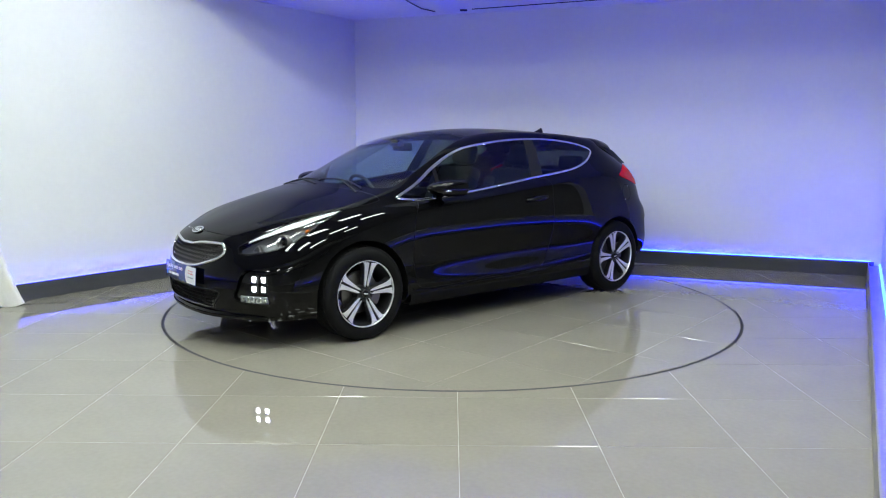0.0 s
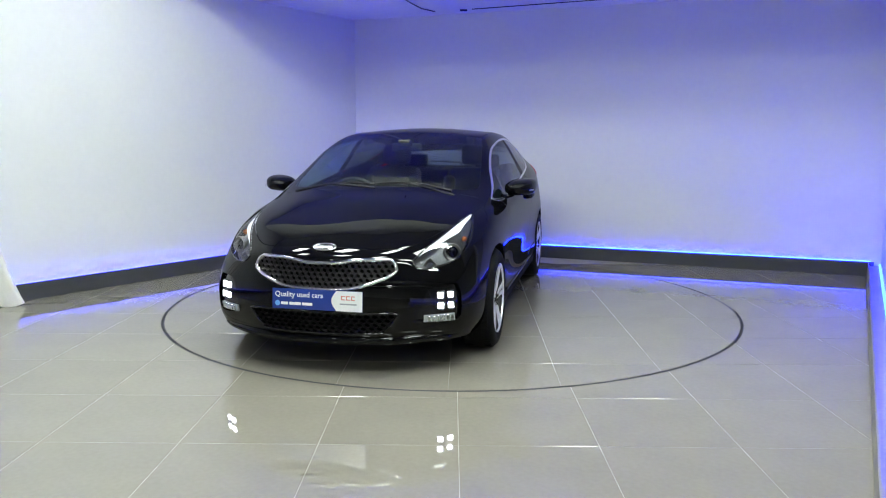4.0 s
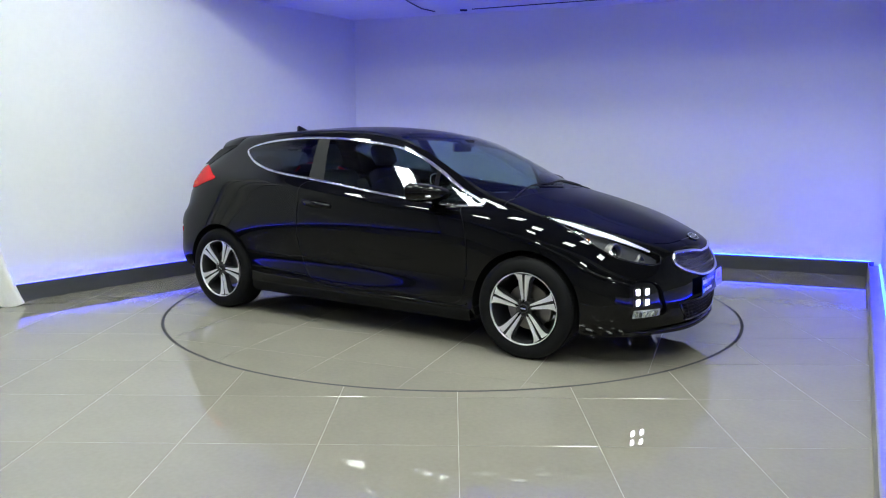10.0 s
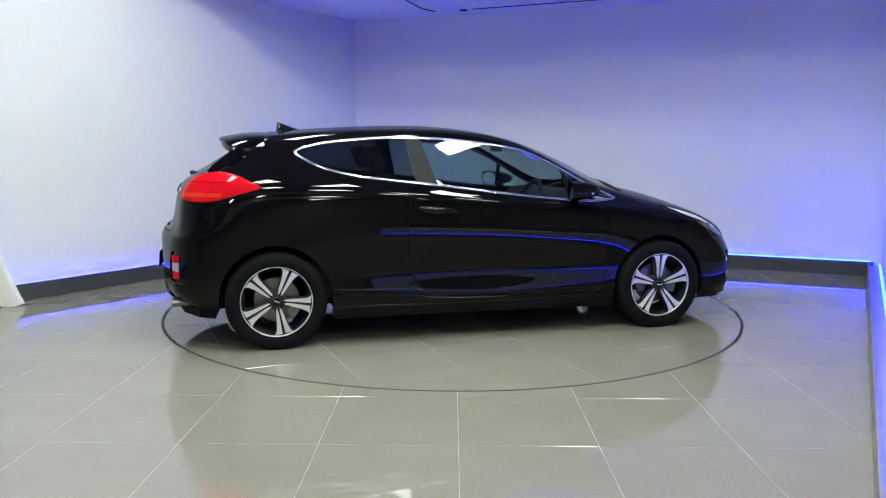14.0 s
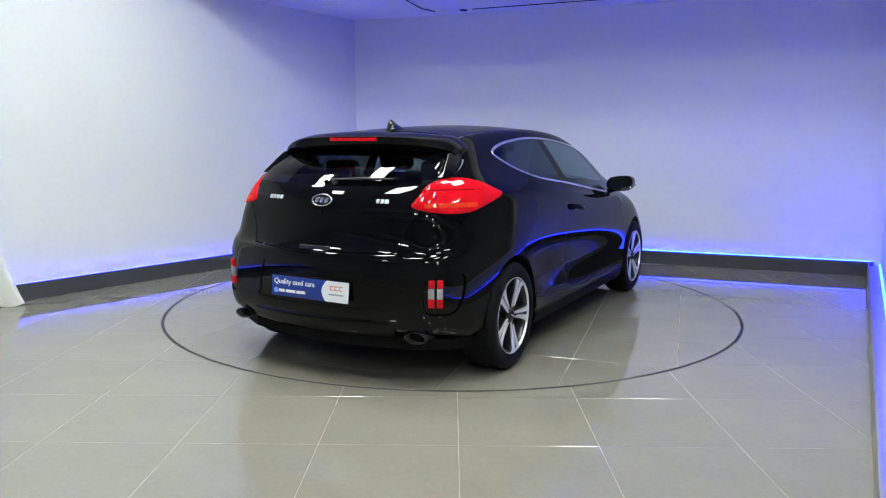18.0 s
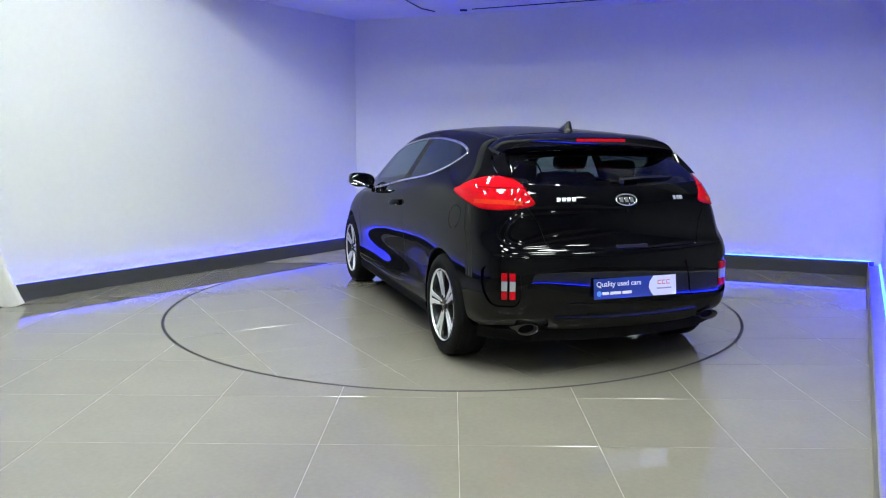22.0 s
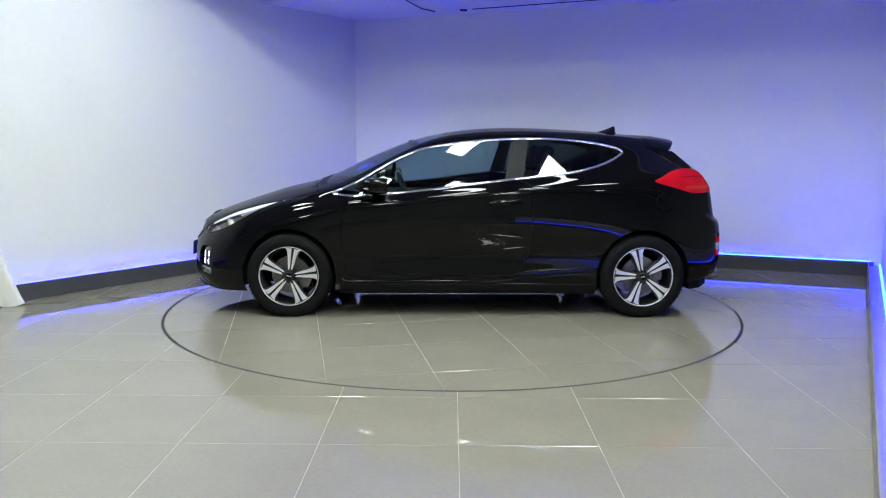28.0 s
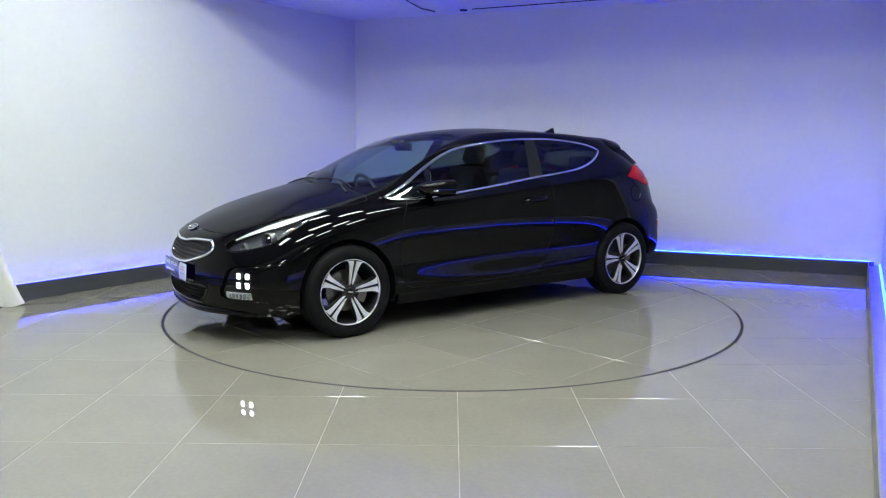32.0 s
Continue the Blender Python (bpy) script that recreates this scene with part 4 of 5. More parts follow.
# plates
def text_mesh(name, words, size, mat, parent, m, label=""):
    curve = bpy.data.curves.new(name, "FONT")
    curve.body, curve.size, curve.extrude = words, size, .0004
    curve.offset = .0004
    ob = new(name, curve)
    me = bpy.data.meshes.new_from_object(ob.evaluated_get(bpy.context.evaluated_depsgraph_get()))
    bpy.data.objects.remove(ob)
    me.materials.append(mat)
    out = new(name, me)
    out.parent, out.matrix_basis = parent, m
    if label:
        tagged(out, label)
    return out


def plate(m):
    """A dealer's plate, its face towards local z, centred."""
    thing = new("dealer_plate")
    thing.parent, thing.matrix_basis = car, m
    tagged(thing, "blue and white dealer plate")
    w, h = .265, .0565
    part("backing", add_box(bmesh.new(), (-w, -h, 0), (w, h, .003), bevel=.001), PLATE_BLUE, thing, "blue plate", angle=50)
    arc = [(.098 + .030 * math.sin(math.pi * k / 12), -h + .0008 + (2 * h - .0016) * k / 12) for k in range(13)]
    white = [(w - .0008, -h + .0008), (w - .0008, h - .0008)] + [(.213 - u, v) for u, v in arc[::-1]]
    part("white_field", add_prism(bmesh.new(), white, .0012, Matrix.Translation((0, 0, .003))), PLATE_WHITE, thing, "white field", smooth=False)
    text_mesh("slogan", "Quality used cars", .0405, TEXT_WHITE, thing, pose(-w + .016, .012, .0034), "white words: Quality used cars")
    bm = bmesh.new()
    x = -w + .052
    for n in (.042, .068, .060):
        add_box(bm, (x, -.034, .0030), (x + n, -.018, .0036))
        x += n + .008
    part("small_print", bm, TEXT_WHITE, thing, "white line of small print", smooth=False)
    bm = bmesh.new()
    bmesh.ops.create_cone(bm, cap_ends=True, segments=24, radius1=.015, radius2=.015, depth=.001, matrix=Matrix.Translation((-w + .032, -.026, .0036)))
    part("round_mark", bm, TEXT_BLUE, thing, "light blue round mark", smooth=False)
    bm = bmesh.new()
    for x in (.142, .171, .200):
        for lo, hi in (((x, .006), (x + .005, .030)), ((x + .005, .025), (x + .022, .030)), ((x + .005, .006), (x + .022, .011))):
            add_box(bm, (*lo, .0042), (*hi, .0047))
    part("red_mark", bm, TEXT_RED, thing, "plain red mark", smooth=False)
    bm = bmesh.new()
    add_box(bm, (.135, -.020, .0042), (.232, -.012, .0047))
    part("grey_print", bm, TEXT_GREY, thing, "grey line of small print", smooth=False)
    return thing


plate(Matrix.Translation((2.226, 0, .4395)) @ Matrix(((0, 0, 1), (1, 0, 0), (0, 1, 0))).to_4x4() @ pose(0, 0, 0, -4))
plate(Matrix.Translation((-2.085, 0, .512)) @ Matrix(((0, 0, -1), (-1, 0, 0), (0, 1, 0))).to_4x4() @ pose(0, 0, 0, -6))


# tail: spoiler, brake light, wiper, fin, lamps, exhausts
bm = bmesh.new()
rows = []
for k in range(33):
    f = -1 + 2 * k / 32
    y = .605 * f
    drop = .016 * f * f + .065 * f ** 6
    full = 1 - .6 * f ** 6
    lead, _ = touch((-1.36, y, 3), (0, 0, -1))
    tip_x = -1.672 + .05 * f * f + .075 * f ** 6
    tip_z = 1.338 - drop * 1.15
    mid_x = (lead.x + tip_x) / 2
    rows.append([bm.verts.new(c) for c in ((lead.x, y, lead.z - .004), (lead.x - .02, y, lead.z + .002), (mid_x, y, (lead.z + tip_z) / 2 + .012), (tip_x + .015, y, tip_z + .003), (tip_x, y, tip_z - .004),
                                           (tip_x + .012, y, tip_z - .058 * full), (tip_x + .03, y, tip_z - .080 * full), (mid_x + .02, y, tip_z - .095 * full), (lead.x - .02, y, lead.z - .08))])
for a, b in zip(rows, rows[1:]):
    for i in range(len(a)):
        j = (i + 1) % len(a)
        bm.faces.new((a[i], a[j], b[j], b[i]))
bm.faces.new(rows[0][::-1])
bm.faces.new(rows[-1])
bmesh.ops.recalc_face_normals(bm, faces=bm.faces)
spoiler = part("roof_spoiler", bm, BLACK_PAINT, car, "glossy black roof spoiler", angle=48)
bm = bmesh.new()
add_box(bm, (-1.6715, -.165, 1.310), (-1.65, .165, 1.329), bevel=.003)
part("brake_light", bm, RED_LENS, spoiler, "long red brake light", angle=50)

for s in (1, -1):
    # blade from the spoiler's end down beside the rear window
    bm = bmesh.new()
    rows = []
    for k in range(9):
        f = k / 8
        z = 1.245 - .125 * f
        y = .585 + .045 * f
        inner, outer = (touch((-4, e * s, z), (1, 0, 0))[0] or Vector((-1.48, e * s, z)) for e in (y - .03, y + .022))
        inner.x, outer.x = min(inner.x, -1.48), min(outer.x, -1.44)
        apex = Vector((min(inner.x, outer.x) - .050 * (1 - f) ** 1.4 - .002, (y + .004) * s, z))
        rows.append([bm.verts.new(c) for c in (inner, apex + Vector((0, -.006 * s, 0)), apex, outer + Vector((0, .004 * s, 0)))])
    for a, b in zip(rows, rows[1:]):
        for i in range(3):
            bm.faces.new((a[i], a[i + 1], b[i + 1], b[i]))
    bmesh.ops.recalc_face_normals(bm, faces=bm.faces)
    part("side_blade", bm, BLACK_PAINT, spoiler, angle=50)

bm = bmesh.new()
base_z = touch((-1.2, 0, 3), (0, 0, -1))[0].z
prof = [(-.105, 0), (.095, 0), (.06, .016), (.0, .036), (-.05, .060), (-.075, .073), (-.088, .074), (-.094, .066), (-.098, .03)]
rows = []
for y, shrink in ((-.032, 0), (-.024, .35), (-.009, .92), (0, 1), (.009, .92), (.024, .35), (.032, 0)):
    rows.append([bm.verts.new((-1.185 + x * (.85 + .15 * shrink), y, base_z - .006 + .84 * z * max(.05, shrink))) for x, z in prof])
for a, b in zip(rows, rows[1:]):
    for i in range(len(a)):
        j = (i + 1) % len(a)
        bm.faces.new((a[i], a[j], b[j], b[i]))
part("roof_aerial", bm, GLOSS_BLACK, car, "black fin aerial", angle=60)

for s in (1, -1):
    for y in (.690, .730):
        for z0, z1, mat, nm in ((.455, .50, RED_LENS, "red_reflector"), (.502, .556, LAMP_WHITE, "reverse_lamp"), (.558, .60, RED_LENS, "red_reflector")):
            co, no = from_rear(y * s, (z0 + z1) / 2)
            m = Matrix.Translation(co - no * .012) @ Vector((no.x, no.y * .8, 0)).to_track_quat("Z", "Y").to_matrix().to_4x4()
            bm = bmesh.new()
            add_box(bm, (-.016, -(z1 - z0) / 2, -.01), (.016, (z1 - z0) / 2, .012), m, bevel=.003)
            part(nm, bm, mat, car, "rear bumper lamp", angle=50)
    co, no = from_rear(.60 * s, .335)
    ring = lambda k, r: (r * math.cos(k), .48 * r * math.sin(k))
    bm = bmesh.new()
    loops = []
    for x, r in ((co.x + .03, .058), (co.x + .0, .065), (co.x - .008, .063), (co.x - .001, .057), (co.x + .045, .053)):
        loops.append([bm.verts.new((x, .60 * s + ring(2 * math.pi * k / 36, r)[0], .285 + ring(2 * math.pi * k / 36, r)[1])) for k in range(36)])
    for a, b in zip([[bm.verts.new((-1.85, v.co.y, v.co.z)) for v in loops[0]]] + loops, loops):
        for i in range(36):
            j = (i + 1) % 36
            bm.faces.new((a[i], a[j], b[j], b[i]))
    bm.faces.new(loops[-1])
    part("exhaust_tip", bm, STEEL, car, "oval steel exhaust tip", angle=40)
    bm = bmesh.new()
    bmesh.ops.create_cone(bm, cap_ends=True, segments=28, radius1=.052, radius2=.052, depth=.01, matrix=Matrix.Translation((co.x + .035, .60 * s, .285)) @ pose(0, 0, 0, 0, 90) @ Matrix.Diagonal((.48, 1, 1, 1)))
    part("exhaust_bore", bm, MATT_BLACK, car, smooth=False)

bm = bmesh.new()
rows = []
for k in range(25):
    y = -.49 + .98 * k / 24
    co, no = from_rear(y, .36)
    fade = (y / .49) ** 6
    rows.append([bm.verts.new((co.x + a + .012 * fade, y, b)) for a, b in ((.002, .385), (-.008, .36), (-.002, .31), (.03, .275), (.12, .25))])
for a, b in zip(rows, rows[1:]):
    for i in range(4):
        bm.faces.new((a[i], a[i + 1], b[i + 1], b[i]))
part("rear_valance", bm, BLACK_PAINT, car, "glossy black rear valance", angle=60)

p, n = from_rear(-.02, 1.082)
q, o = from_rear(-.38, 1.098)
bm = bmesh.new()
add_tube(bm, [p + n * .020, (p + q) / 2 + n * .022, q + o * .014], [.009, .008, .006], 8, .6)
wiper = part("rear_wiper", bm, PLASTIC, car, "black rear wiper", angle=60)
bm = bmesh.new()
bmesh.ops.create_cone(bm, cap_ends=True, segments=20, radius1=.018, radius2=.014, depth=.026, matrix=Matrix.Translation(p + n * .008) @ n.to_track_quat("Z", "Y").to_matrix().to_4x4())
part("wiper_pivot", bm, PLASTIC, wiper, angle=40)
pts = [from_rear(.05 - .45 * k / 8, 1.080 + .022 * k / 8) for k in range(9)]
bm = bmesh.new()
add_tube(bm, [a + b * .008 for a, b in pts], .006, 6)
part("wiper_blade", bm, MATT_BLACK, wiper, angle=60)

# windscreen wipers
for y0, y1, x0 in ((.52, -.05, 1.12), (-.02, -.60, 1.13)):
    line = [touch((x0 - .03 * math.sin(math.pi * k / 10), y0 + (y1 - y0) * k / 10, 3), (0, 0, -1)) for k in range(11)]
    bm = bmesh.new()
    add_tube(bm, [a + b * .004 for a, b in line], .005, 6)
    blade = part("windscreen_wiper", bm, PLASTIC, car, "black windscreen wiper", angle=60)
    a, b = touch((x0 + .06, y0 + .03, 3), (0, 0, -1))
    c, d = touch((x0 - .02, (y0 + y1) / 2, 3), (0, 0, -1))
    bm = bmesh.new()
    add_tube(bm, [a + b * .001, (a + c) / 2 + b * .006, c + d * .008], [.008, .007, .005], 8, .6)
    part("wiper_arm", bm, PLASTIC, blade, angle=60)


# door mirrors, handles, sill lines
def door_mirror(s):
    bm = bmesh.new()
    rings = []
    for k in range(15):
        f = k / 14                                     # from the rear rim to the front
        grow = math.sqrt(max(0.0, 1 - (f * .985) ** 2.6))
        x = .60 + .215 * f
        ring = []
        for i in range(32):
            a = 2 * math.pi * i / 32
            c, d = math.cos(a), math.sin(a)
            u = math.copysign(abs(c) ** .72, c) * .112 * grow
            v = math.copysign(abs(d) ** .72, d) * .060 * grow * (1 + .12 * c)
            ring.append(bm.verts.new((x - .03 * (u / .122), (.928 + u) * s, .988 + v + .008 * u / .122)))
        rings.append(ring)
    for a, b in zip(rings, rings[1:]):
        for i in range(32):
            j = (i + 1) % 32
            bm.faces.new((a[i], a[j], b[j], b[i]))
    bm.faces.new(rings[-1])
    bmesh.ops.recalc_face_normals(bm, faces=bm.faces)
    house = part("door_mirror", bm, BLACK_PAINT, car, "glossy black door mirror", angle=60)
    bm = bmesh.new()
    f = [bm.verts.new(v) for v in [(.608 - .03 * math.cos(a), (.928 + .103 * math.copysign(abs(math.cos(a)) ** .72, math.cos(a))) * s, .988 + .055 * math.copysign(abs(math.sin(a)) ** .72, math.sin(a))) for a in (2 * math.pi * k / 32 for k in range(32))]]
    bm.faces.new(f)
    bmesh.ops.recalc_face_normals(bm, faces=bm.faces)
    part("mirror_glass", bm, MIRROR, house, "mirror glass", smooth=False)
    bm = bmesh.new()
    add_tube(bm, [(.67, .80 * s, .925), (.68, .84 * s, .922), (.69, .88 * s, .935)], [.032, .028, .026], 10, .55)
    part("mirror_arm", bm, GLOSS_BLACK, house, angle=60)
    line = []
    for k in range(9):
        a = -.62 + 1.1 * k / 8
        line.append((.806 - .075 * (k / 8) ** 2 - .012, (.872 + .155 * k / 8) * s, .968 + .006 * k / 8))
    bm = bmesh.new()
    add_tube(bm, line, [.004 + .004 * (k / 8) for k in range(9)], 8)
    part("side_indicator", bm, CHROME, house, "slim clear side indicator", angle=60)


for s in (1, -1):
    door_mirror(s)
    pts = []
    for k in range(11):
        f = k / 10
        co, no = from_side(-.41 + .235 * f, .880 - .022 * f, s)
        pts.append(co + no * (.004 + .030 * math.sin(math.pi * f) ** .5))
    bm = bmesh.new()
    add_tube(bm, pts, [.013 + .005 * math.sin(math.pi * k / 10) for k in range(11)], 10, 1.25)
    handle = part("door_handle", bm, BLACK_PAINT, car, "glossy black door handle", angle=60)
    bm = bmesh.new()
    co, no = from_side(-.30, .868, s)
    m = Matrix.Translation(co - no * .010) @ no.to_track_quat("Z", "Y").to_matrix().to_4x4() @ Matrix.Diagonal((1.1, .7, .22, 1))
    bmesh.ops.create_uvsphere(bm, u_segments=24, v_segments=12, radius=.058, matrix=m)
    part("handle_cup", bm, GLOSS_BLACK, handle, angle=60)
    for line in ([(-.96, .372), (-.75, .366), (-.52, .357), (-.40, .345)], [(-.42, .30), (-.1, .283), (.4, .278), (.86, .276), (.93, .30)]):
        bm = bmesh.new()
        pts = []
        for x, z in smooth_line(line, 6, False):
            co, no = from_side(x, z, s)
            pts.append(co + no * .0005)
        add_tube(bm, pts, .0065, 8)
        part("sill_edge", bm, BLACK_PAINT, car, "glossy black sill edge", angle=80)
    # sill moulding
    bm = bmesh.new()
    rows = []
    for k in range(21):
        x = -.97 + 1.92 * k / 20
        rows.append([bm.verts.new((x, y * s, z)) for y, z in ((.862, .262), (.871, .250), (.866, .205), (.845, .178), (.78, .172))])
    for a, b in zip(rows, rows[1:]):
        for i in range(4):
            bm.faces.new((a[i], a[i + 1], b[i + 1], b[i]))
    bmesh.ops.recalc_face_normals(bm, faces=bm.faces)
    part("sill_moulding", bm, MATT_BLACK, car, "black side sill", angle=40)


# ---- cabin ----
def soft_box(lo, hi, m=None, r=.04, segs=4):
    bm = bmesh.new()
    add_box(bm, lo, hi, m, bevel=r, segs=segs)
    return bm


def car_seat(y):
    seat = new("front_seat")
    seat.parent = car
    seat.matrix_basis = pose(-.12, y, 0)
    part("cushion", soft_box((-.26, -.25, .42), (.26, .25, .56), pose(0, 0, 0, 0, -6), .05), SEAT_CLOTH, seat, "dark cloth cushion", angle=80)
    lean = Matrix.Translation((-.24, 0, .52)) @ pose(0, 0, 0, 0, -22)
    part("backrest", soft_box((-.07, -.24, 0), (.07, .24, .60), lean, .06), SEAT_CLOTH, seat, "dark cloth backrest", angle=80)
    for b in (.21, -.21):
        part("bolster", soft_box((-.02, b - .05, .08), (.12, b + .05, .50), lean, .045), SEAT_CLOTH, seat, angle=80)
    for b in (.065, -.065):
        bm = bmesh.new()
        add_tube(bm, [lean @ Vector((0, b, .57)), lean @ Vector((0, b, .72))], .006, 8)
        part("headrest_post", bm, CHROME, seat, "chrome post")
    part("headrest", soft_box((-.05, -.13, .64), (.05, .13, .82), lean, .05), SEAT_CLOTH, seat, "dark headrest", angle=80)
    return seat


car_seat(.37)
car_seat(-.37)
bench = new("rear_bench")
bench.parent = car
part("cushion", soft_box((-1.05, -.60, .42), (-.60, .60, .58), None, .05), SEAT_CLOTH, bench, angle=80)
part("backrest", soft_box((-.08, -.60, 0), (.06, .60, .58), Matrix.Translation((-1.06, 0, .50)) @ pose(0, 0, 0, 0, -20), .05), SEAT_CLOTH, bench, angle=80)
for y in (.36, -.36):
    part("headrest", soft_box((-1.33, y - .12, 1.06), (-1.24, y + .12, 1.19), None, .04), SEAT_CLOTH, bench, angle=80)

bm = bmesh.new()
rows = []
for k in range(17):
    y = -.70 + 1.4 * k / 16
    hood_up = .035 * math.exp(-((y + .37) / .16) ** 2)
    rows.append([bm.verts.new(c) for c in ((1.12 - .14 * (y / .7) ** 2, y, .93), (.92, y, .945 + hood_up), (.74, y, .925 + hood_up), (.66, y, .86), (.62, y, .74), (.66, y, .60), (.72, y, .45))])
for a, b in zip(rows, rows[1:]):
    for i in range(len(a) - 1):
        bm.faces.new((a[i], a[i + 1], b[i + 1], b[i]))
part("dashboard", bm, TRIM_DARK, car, "dark soft dashboard", angle=60)
wheel_m = Matrix.Translation((.50, -.37, .86)) @ pose(0, 0, 0, 0, -66)
bm = bmesh.new()
add_tube(bm, [wheel_m @ Vector((.185 * math.cos(a), .185 * math.sin(a), 0)) for a in (2 * math.pi * k / 40 for k in range(40))], .015, 10, closed=True)
steering = part("steering_wheel", bm, TRIM_DARK, car, "dark steering wheel on the driver's side", angle=80)
bm = bmesh.new()
add_box(bm, (-.07, -.075, -.03), (.06, .075, .015), wheel_m, bevel=.02)
for a in (0, 180):
    add_box(bm, (-.02, .05, -.012), (.02, .185, .004), wheel_m @ pose(0, 0, 0, 0, 0, a), bevel=.006)
add_box(bm, (-.185, -.02, -.012), (-.05, .02, .004), wheel_m, bevel=.006)
part("wheel_spokes", bm, TRIM_DARK, steering, angle=50)
bm = bmesh.new()
add_box(bm, (.36, -.12, 1.235), (.385, .12, 1.30), bevel=.012)
inner = part("inside_mirror", bm, TRIM_DARK, car, "inside mirror under the roof", angle=60)
bm = bmesh.new()
add_box(bm, (.385, -.05, 1.27), (.46, .05, 1.325), bevel=.015)
part("mirror_foot", bm, TRIM_DARK, inner, angle=60)
bm = bmesh.new()
add_box(bm, (-1.75, -.66, .26), (1.0, .66, .30))
part("cabin_floor", bm, MATT_BLACK, car, "dark carpet", smooth=False)
for s in (1, -1):
    bm = bmesh.new()
    add_box(bm, (-1.10, .74 * s - .03, .30), (.80, .74 * s + .03, .88), bevel=.03, segs=3)
    part("door_lining", bm, TRIM_DARK, car, "dark door lining", angle=60)
bm = bmesh.new()
add_box(bm, (.05, -.10, .30), (.66, .10, .62), bevel=.03, segs=3)
part("centre_console", bm, TRIM_DARK, car, angle=60)
bm = bmesh.new()
add_box(bm, (-1.80, -.50, .95), (-1.33, .50, .975), bevel=.008)
part("parcel_shelf", bm, TRIM_DARK, car, "dark parcel shelf", angle=50)

for s, lamp in zip((1, -1), sorted((o for o in car.children if o.name.startswith("tail_light")), key=lambda o: -o.data.vertices[0].co.y)):
    for name, z0, z1, mat, label in (("lamp_band", .962, .985, ORANGE_LENS, "orange-red band"), ("lamp_rib", 1.048, 1.053, RED_DEEP, "moulded rib")):
        a, b = [], []
        for k in range(15):
            u = -.60 - .30 * k / 14
            a.append(from_corner(u, z1, s, False))
            b.append(from_corner(u, z0, s, False))
        band(name, a, b, mat, lamp, label, lift=.0075, thick=.004)

for s in (1, -1):
    bm = bmesh.new()
    add_box(bm, (-1.74, .53 * s - .03, .80), (-1.30, .53 * s + .03, 1.10), bevel=.02)
    part("boot_lining", bm, TRIM_DARK, car, "dark boot lining", angle=60)

# ---- the floor ----
TABLE_R, PITCH, JOINT = 2.242, 0.6115, 0.0026
bm = bmesh.new()
add_box(bm, (-9, -12.5, -0.14), (8, 5.5, -0.0010))
tagged(part("floor_base", bm, GROUT, smooth=False), "pale grout bed between the tiles", "floor", kind="structure")
bm = bmesh.new()
add_lathe(bm, [(TABLE_R - .0118, -.0004), (TABLE_R + .0118, -.0004)], Matrix(), 160)
tagged(part("turntable_gap", bm, GAP_BLACK, smooth=False), "thin black gap round the turntable", "floor", kind="structure")


def tile_mesh(outline):
    """A polished slab with a chamfered edge, top at z = 0."""
    if area2(outline) < 0:
        outline = outline[::-1]
    top = offset(outline, -.0008)
    verts = [(u, v, 0) for u, v in top] + [(u, v, -.0008) for u, v in outline] + [(u, v, -.012) for u, v in outline]
    k = len(outline)
    faces = [tuple(range(k))]
    for a in (0, k):
        for i in range(k):
            j = (i + 1) % k
            faces.append((a + i, a + k + i, a + k + j, a + j))
    me = bpy.data.meshes.new("tile")
    me.from_pydata(verts, [], faces)
    me.materials.append(TILE)
    return me


def rim_pieces(cx, cy, half, r, keep_out):
    """The pieces of a square tile outside (or inside) a circle about the origin."""
    n = 60
    ring = []
    for k in range(4 * n):
        e, f = divmod(k, n)
        t = -half + 2 * half * f / n
        ring.append([(t, -half), (half, t), (-t, half), (-half, -t)][e])
    ring = [(cx + u, cy + v) for u, v in ring]
    good = [(math.hypot(*p) > r) == keep_out for p in ring]
    if all(good):
        return [[(cx - half, cy - half), (cx + half, cy - half), (cx + half, cy + half), (cx - half, cy + half)]]
    if not any(good):
        return []
    start = next(i for i in range(len(ring)) if good[i] and not good[i - 1])
    runs, run = [], []
    for i in range(len(ring)):
        k = (start + i) % len(ring)
        if good[k]:
            run.append(ring[k])
        elif run:
            runs.append(run)
            run = []
    if run:
        runs.append(run)
    if not keep_out and len(runs) > 1:
        runs = [[p for one in runs for p in one]]
    pieces = []
    corners = [(cx + a * half, cy + b * half) for a in (1, -1) for b in (1, -1)]
    for one in runs:
        a0, a1 = math.atan2(one[-1][1], one[-1][0]), math.atan2(one[0][1], one[0][0])
        d = (a1 - a0 + math.pi) % (2 * math.pi) - math.pi
        steps = max(2, int(abs(d) / .03))
        arc = [(r * math.cos(a0 + d * k / steps), r * math.sin(a0 + d * k / steps)) for k in range(steps + 1)]
        thin = [one[0]] + [p for p in one[1:-1] if min(math.hypot(p[0] - c[0], p[1] - c[1]) for c in corners) < 1e-6] + [one[-1]]
        poly = thin + arc
        out = [poly[0]]
        for p in poly[1:]:
            if math.hypot(p[0] - out[-1][0], p[1] - out[-1][1]) > .004:
                out.append(p)
        if math.hypot(out[0][0] - out[-1][0], out[0][1] - out[-1][1]) < .004:
            out.pop()
        if len(out) > 2 and abs(area2(out)) > .0006:
            pieces.append(out)
    return pieces


HALF = PITCH / 2 - JOINT / 2
FULL_TILE = tile_mesh([(-HALF, -HALF), (HALF, -HALF), (HALF, HALF), (-HALF, HALF)])
floor = tagged(new("floor"), "polished grey porcelain tiles with thin pale joints", "floor", kind="structure")


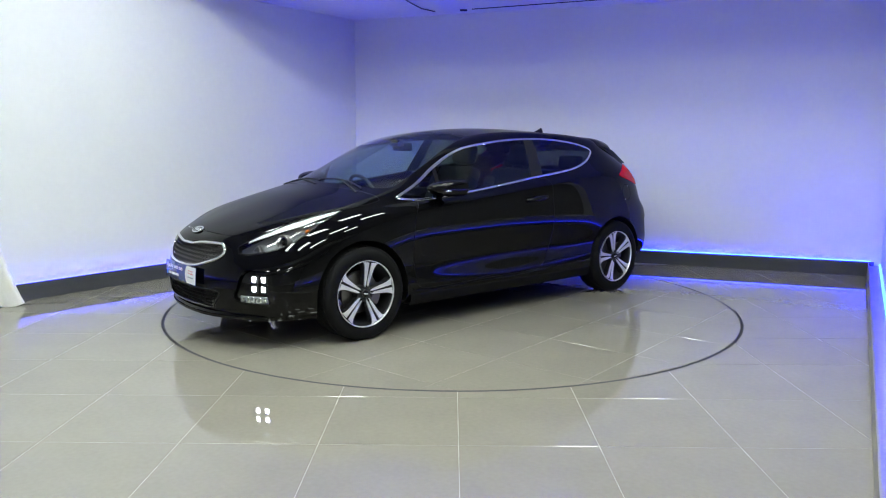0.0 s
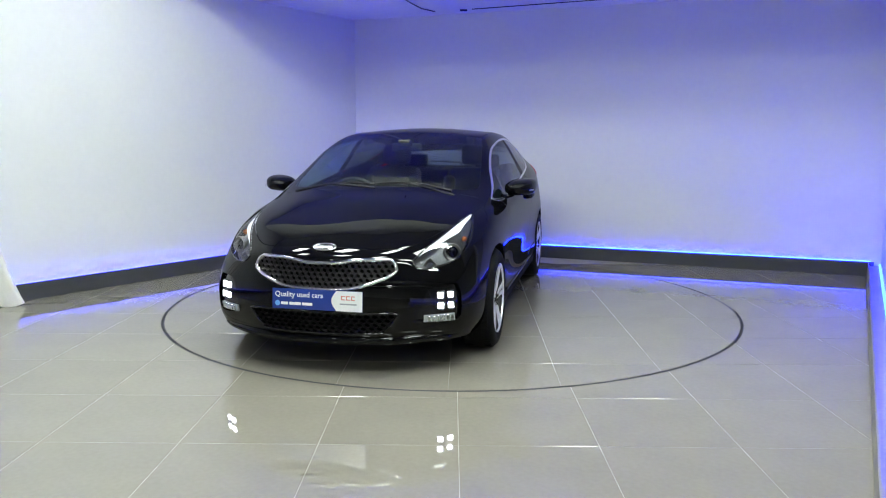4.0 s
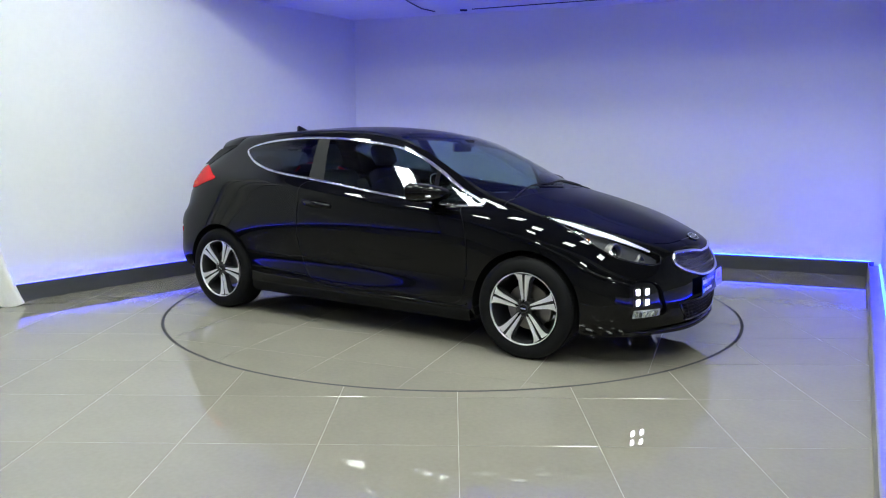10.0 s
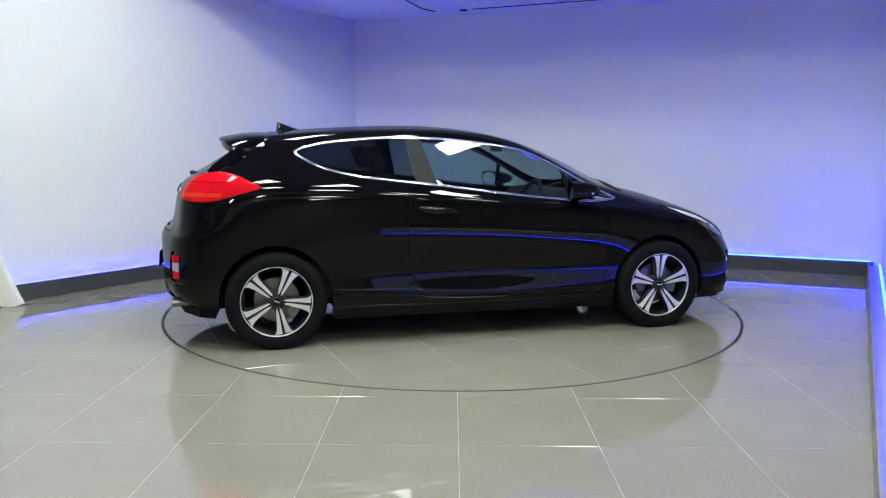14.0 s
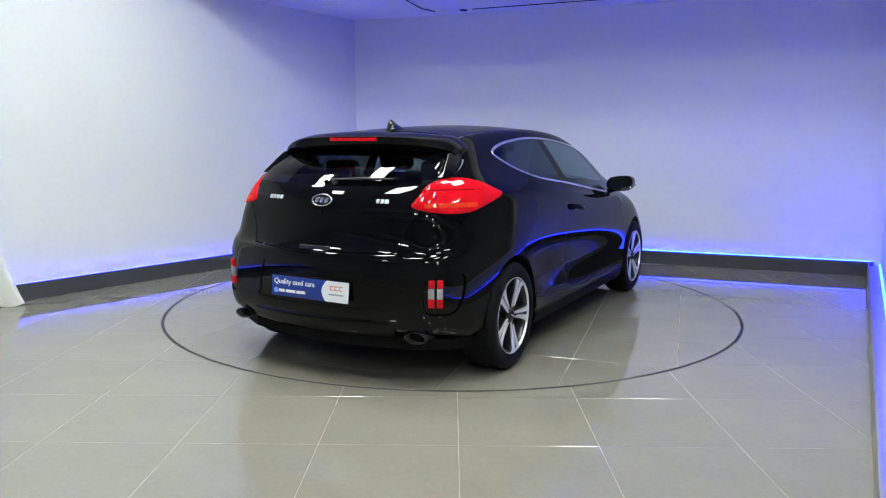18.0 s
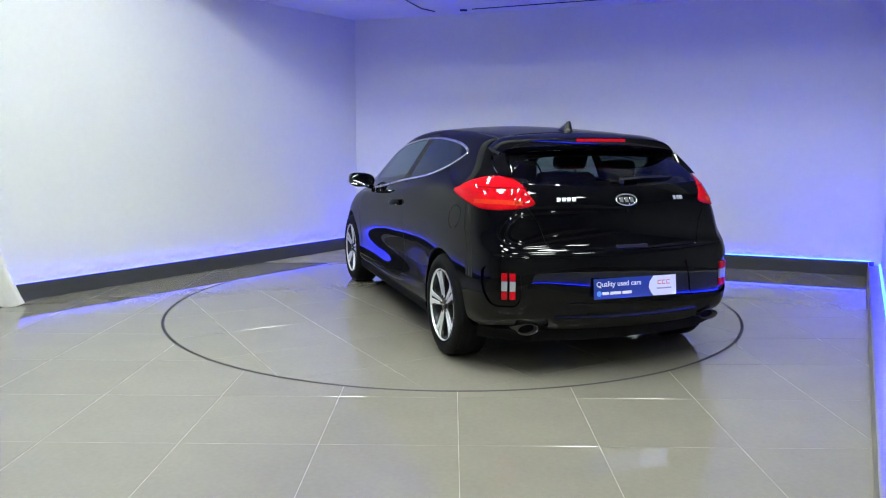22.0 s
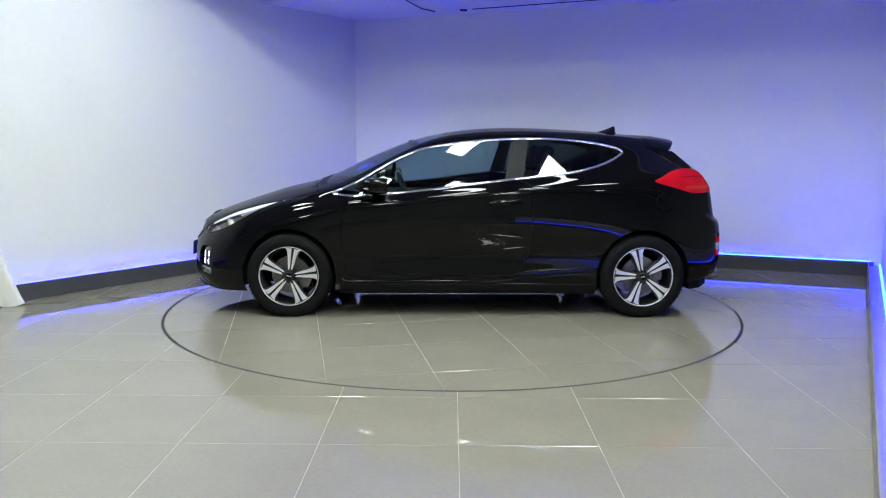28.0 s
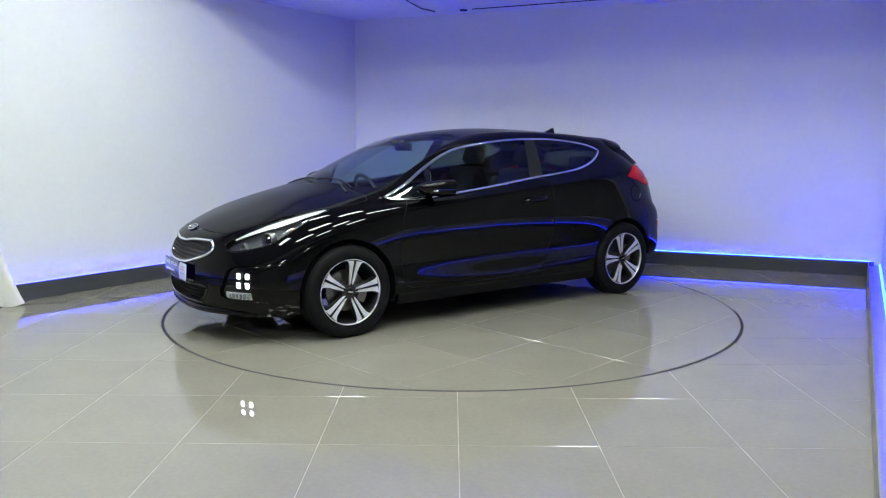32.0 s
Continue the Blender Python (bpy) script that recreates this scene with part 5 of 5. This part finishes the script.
def lay(parent, name, cx, cy, r, keep_out):
    for piece in rim_pieces(cx, cy, HALF, r, keep_out):
        if len(piece) == 4 and abs(area2(piece)) > .99 * (2 * HALF) ** 2:
            ob = new(name, FULL_TILE)
            ob.location = (cx, cy, random.uniform(-.0002, 0))
        else:
            ob = new(name, tile_mesh(piece))
        ob.parent = parent


def in_room(x, y):
    if y < -4.6:
        return False
    left_d = (LEFT_END - CORNER).normalized()
    ok = (Vector((x, y)) - CORNER).dot(Vector((-left_d.y, left_d.x))) > -.45
    ok &= (Vector((x, y)) - CORNER).dot(inward) > -.45
    e = (SIDE_END - RIGHT_END).normalized()
    return ok and (Vector((x, y)) - RIGHT_END).dot(Vector((e.y, -e.x))) > -.45


for i in range(-10, 9):
    for j in range(-14, 8):
        x, y = .035 + PITCH * (i + .5), -2.95 + PITCH * (j + .5)
        if in_room(x, y):
            lay(floor, "tile", x, y, TABLE_R + .0102, True)
# the unseen floor behind the camera in one sheet
bm = bmesh.new()
add_box(bm, (-9, -12.5, -.012), (8, -2.95 - 3 * PITCH, -.0002))
add_box(bm, (-9, -2.95 - 3 * PITCH, -.012), (.035 - 10 * PITCH, 5, -.0002))
add_box(bm, (4.6, -2.95 - 3 * PITCH, -.012), (8, 1.3, -.0002))
tagged(part("floor_rear", bm, DIM_FLOOR, smooth=False), "grey tile floor", "floor", kind="structure")

table = tagged(new("turntable"), "round turntable laid with polished grey tiles, flush with the floor", "turntable")



for i in range(-6, 7):
    for j in range(-6, 7):
        u, v = .50 + PITCH * (i + .5), 1.25 + PITCH * (j + .5)
        for piece in rim_pieces(u, v, HALF, TABLE_R - .0102, False):
            full = len(piece) == 4 and abs(area2(piece)) > .99 * (2 * HALF) ** 2
            ob = new("tile", FULL_TILE if full else tile_mesh(piece))
            ob.parent = table
            ob.matrix_basis = pose(0, 0, 0, 0, 0, 11) @ Matrix.Translation((u, v, 0) if full else (0, 0, 0))
bm = bmesh.new()
add_lathe(bm, [(0.0, -.0019), (TABLE_R - .0122, -.0009), (TABLE_R - .0122, -.03)], Matrix(), 160)
part("deck", bm, DECK_GROUT, table, "grout bed of the deck", angle=30)


# ---- what moves ----
# turntable angle in degrees, second by second
ANGLES = [(0, -139.60), (0.5, -138.00), (1, -134.90), (1.5, -130.60), (2, -125.10), (2.5, -119.30), (3, -113.59), (4, -102.08), (5, -90.39), (6, -78.47), (7, -66.52), (8, -54.72), (9, -43.04), (10, -31.38), (11, -19.85), (12, -8.55), (13, 2.73), (14, 14.23), (15, 25.92), (16, 37.73), (17, 49.62), (18, 61.59), (19, 73.67), (20, 85.80), (21, 97.87), (22, 109.79), (23, 121.75), (24, 133.72), (25, 145.75), (26, 157.67), (27, 169.49), (28, 181.13), (29, 192.57), (29.5, 198.14), (30, 203.84), (30.5, 209.13), (31, 213.04), (31.5, 214.86), (32, 215.20)]


def motions():
    rows_car, rows_table = [], []
    for t, a in ANGLES:
        turn = pose(0, 0, 0, 0, 0, a)
        rows_table.append((t, turn))
        rows_car.append((t, turn @ Matrix.Translation((-0.0998, -0.3037, 0))))
    walk(car, rows_car)
    walk(table, rows_table)


motions()
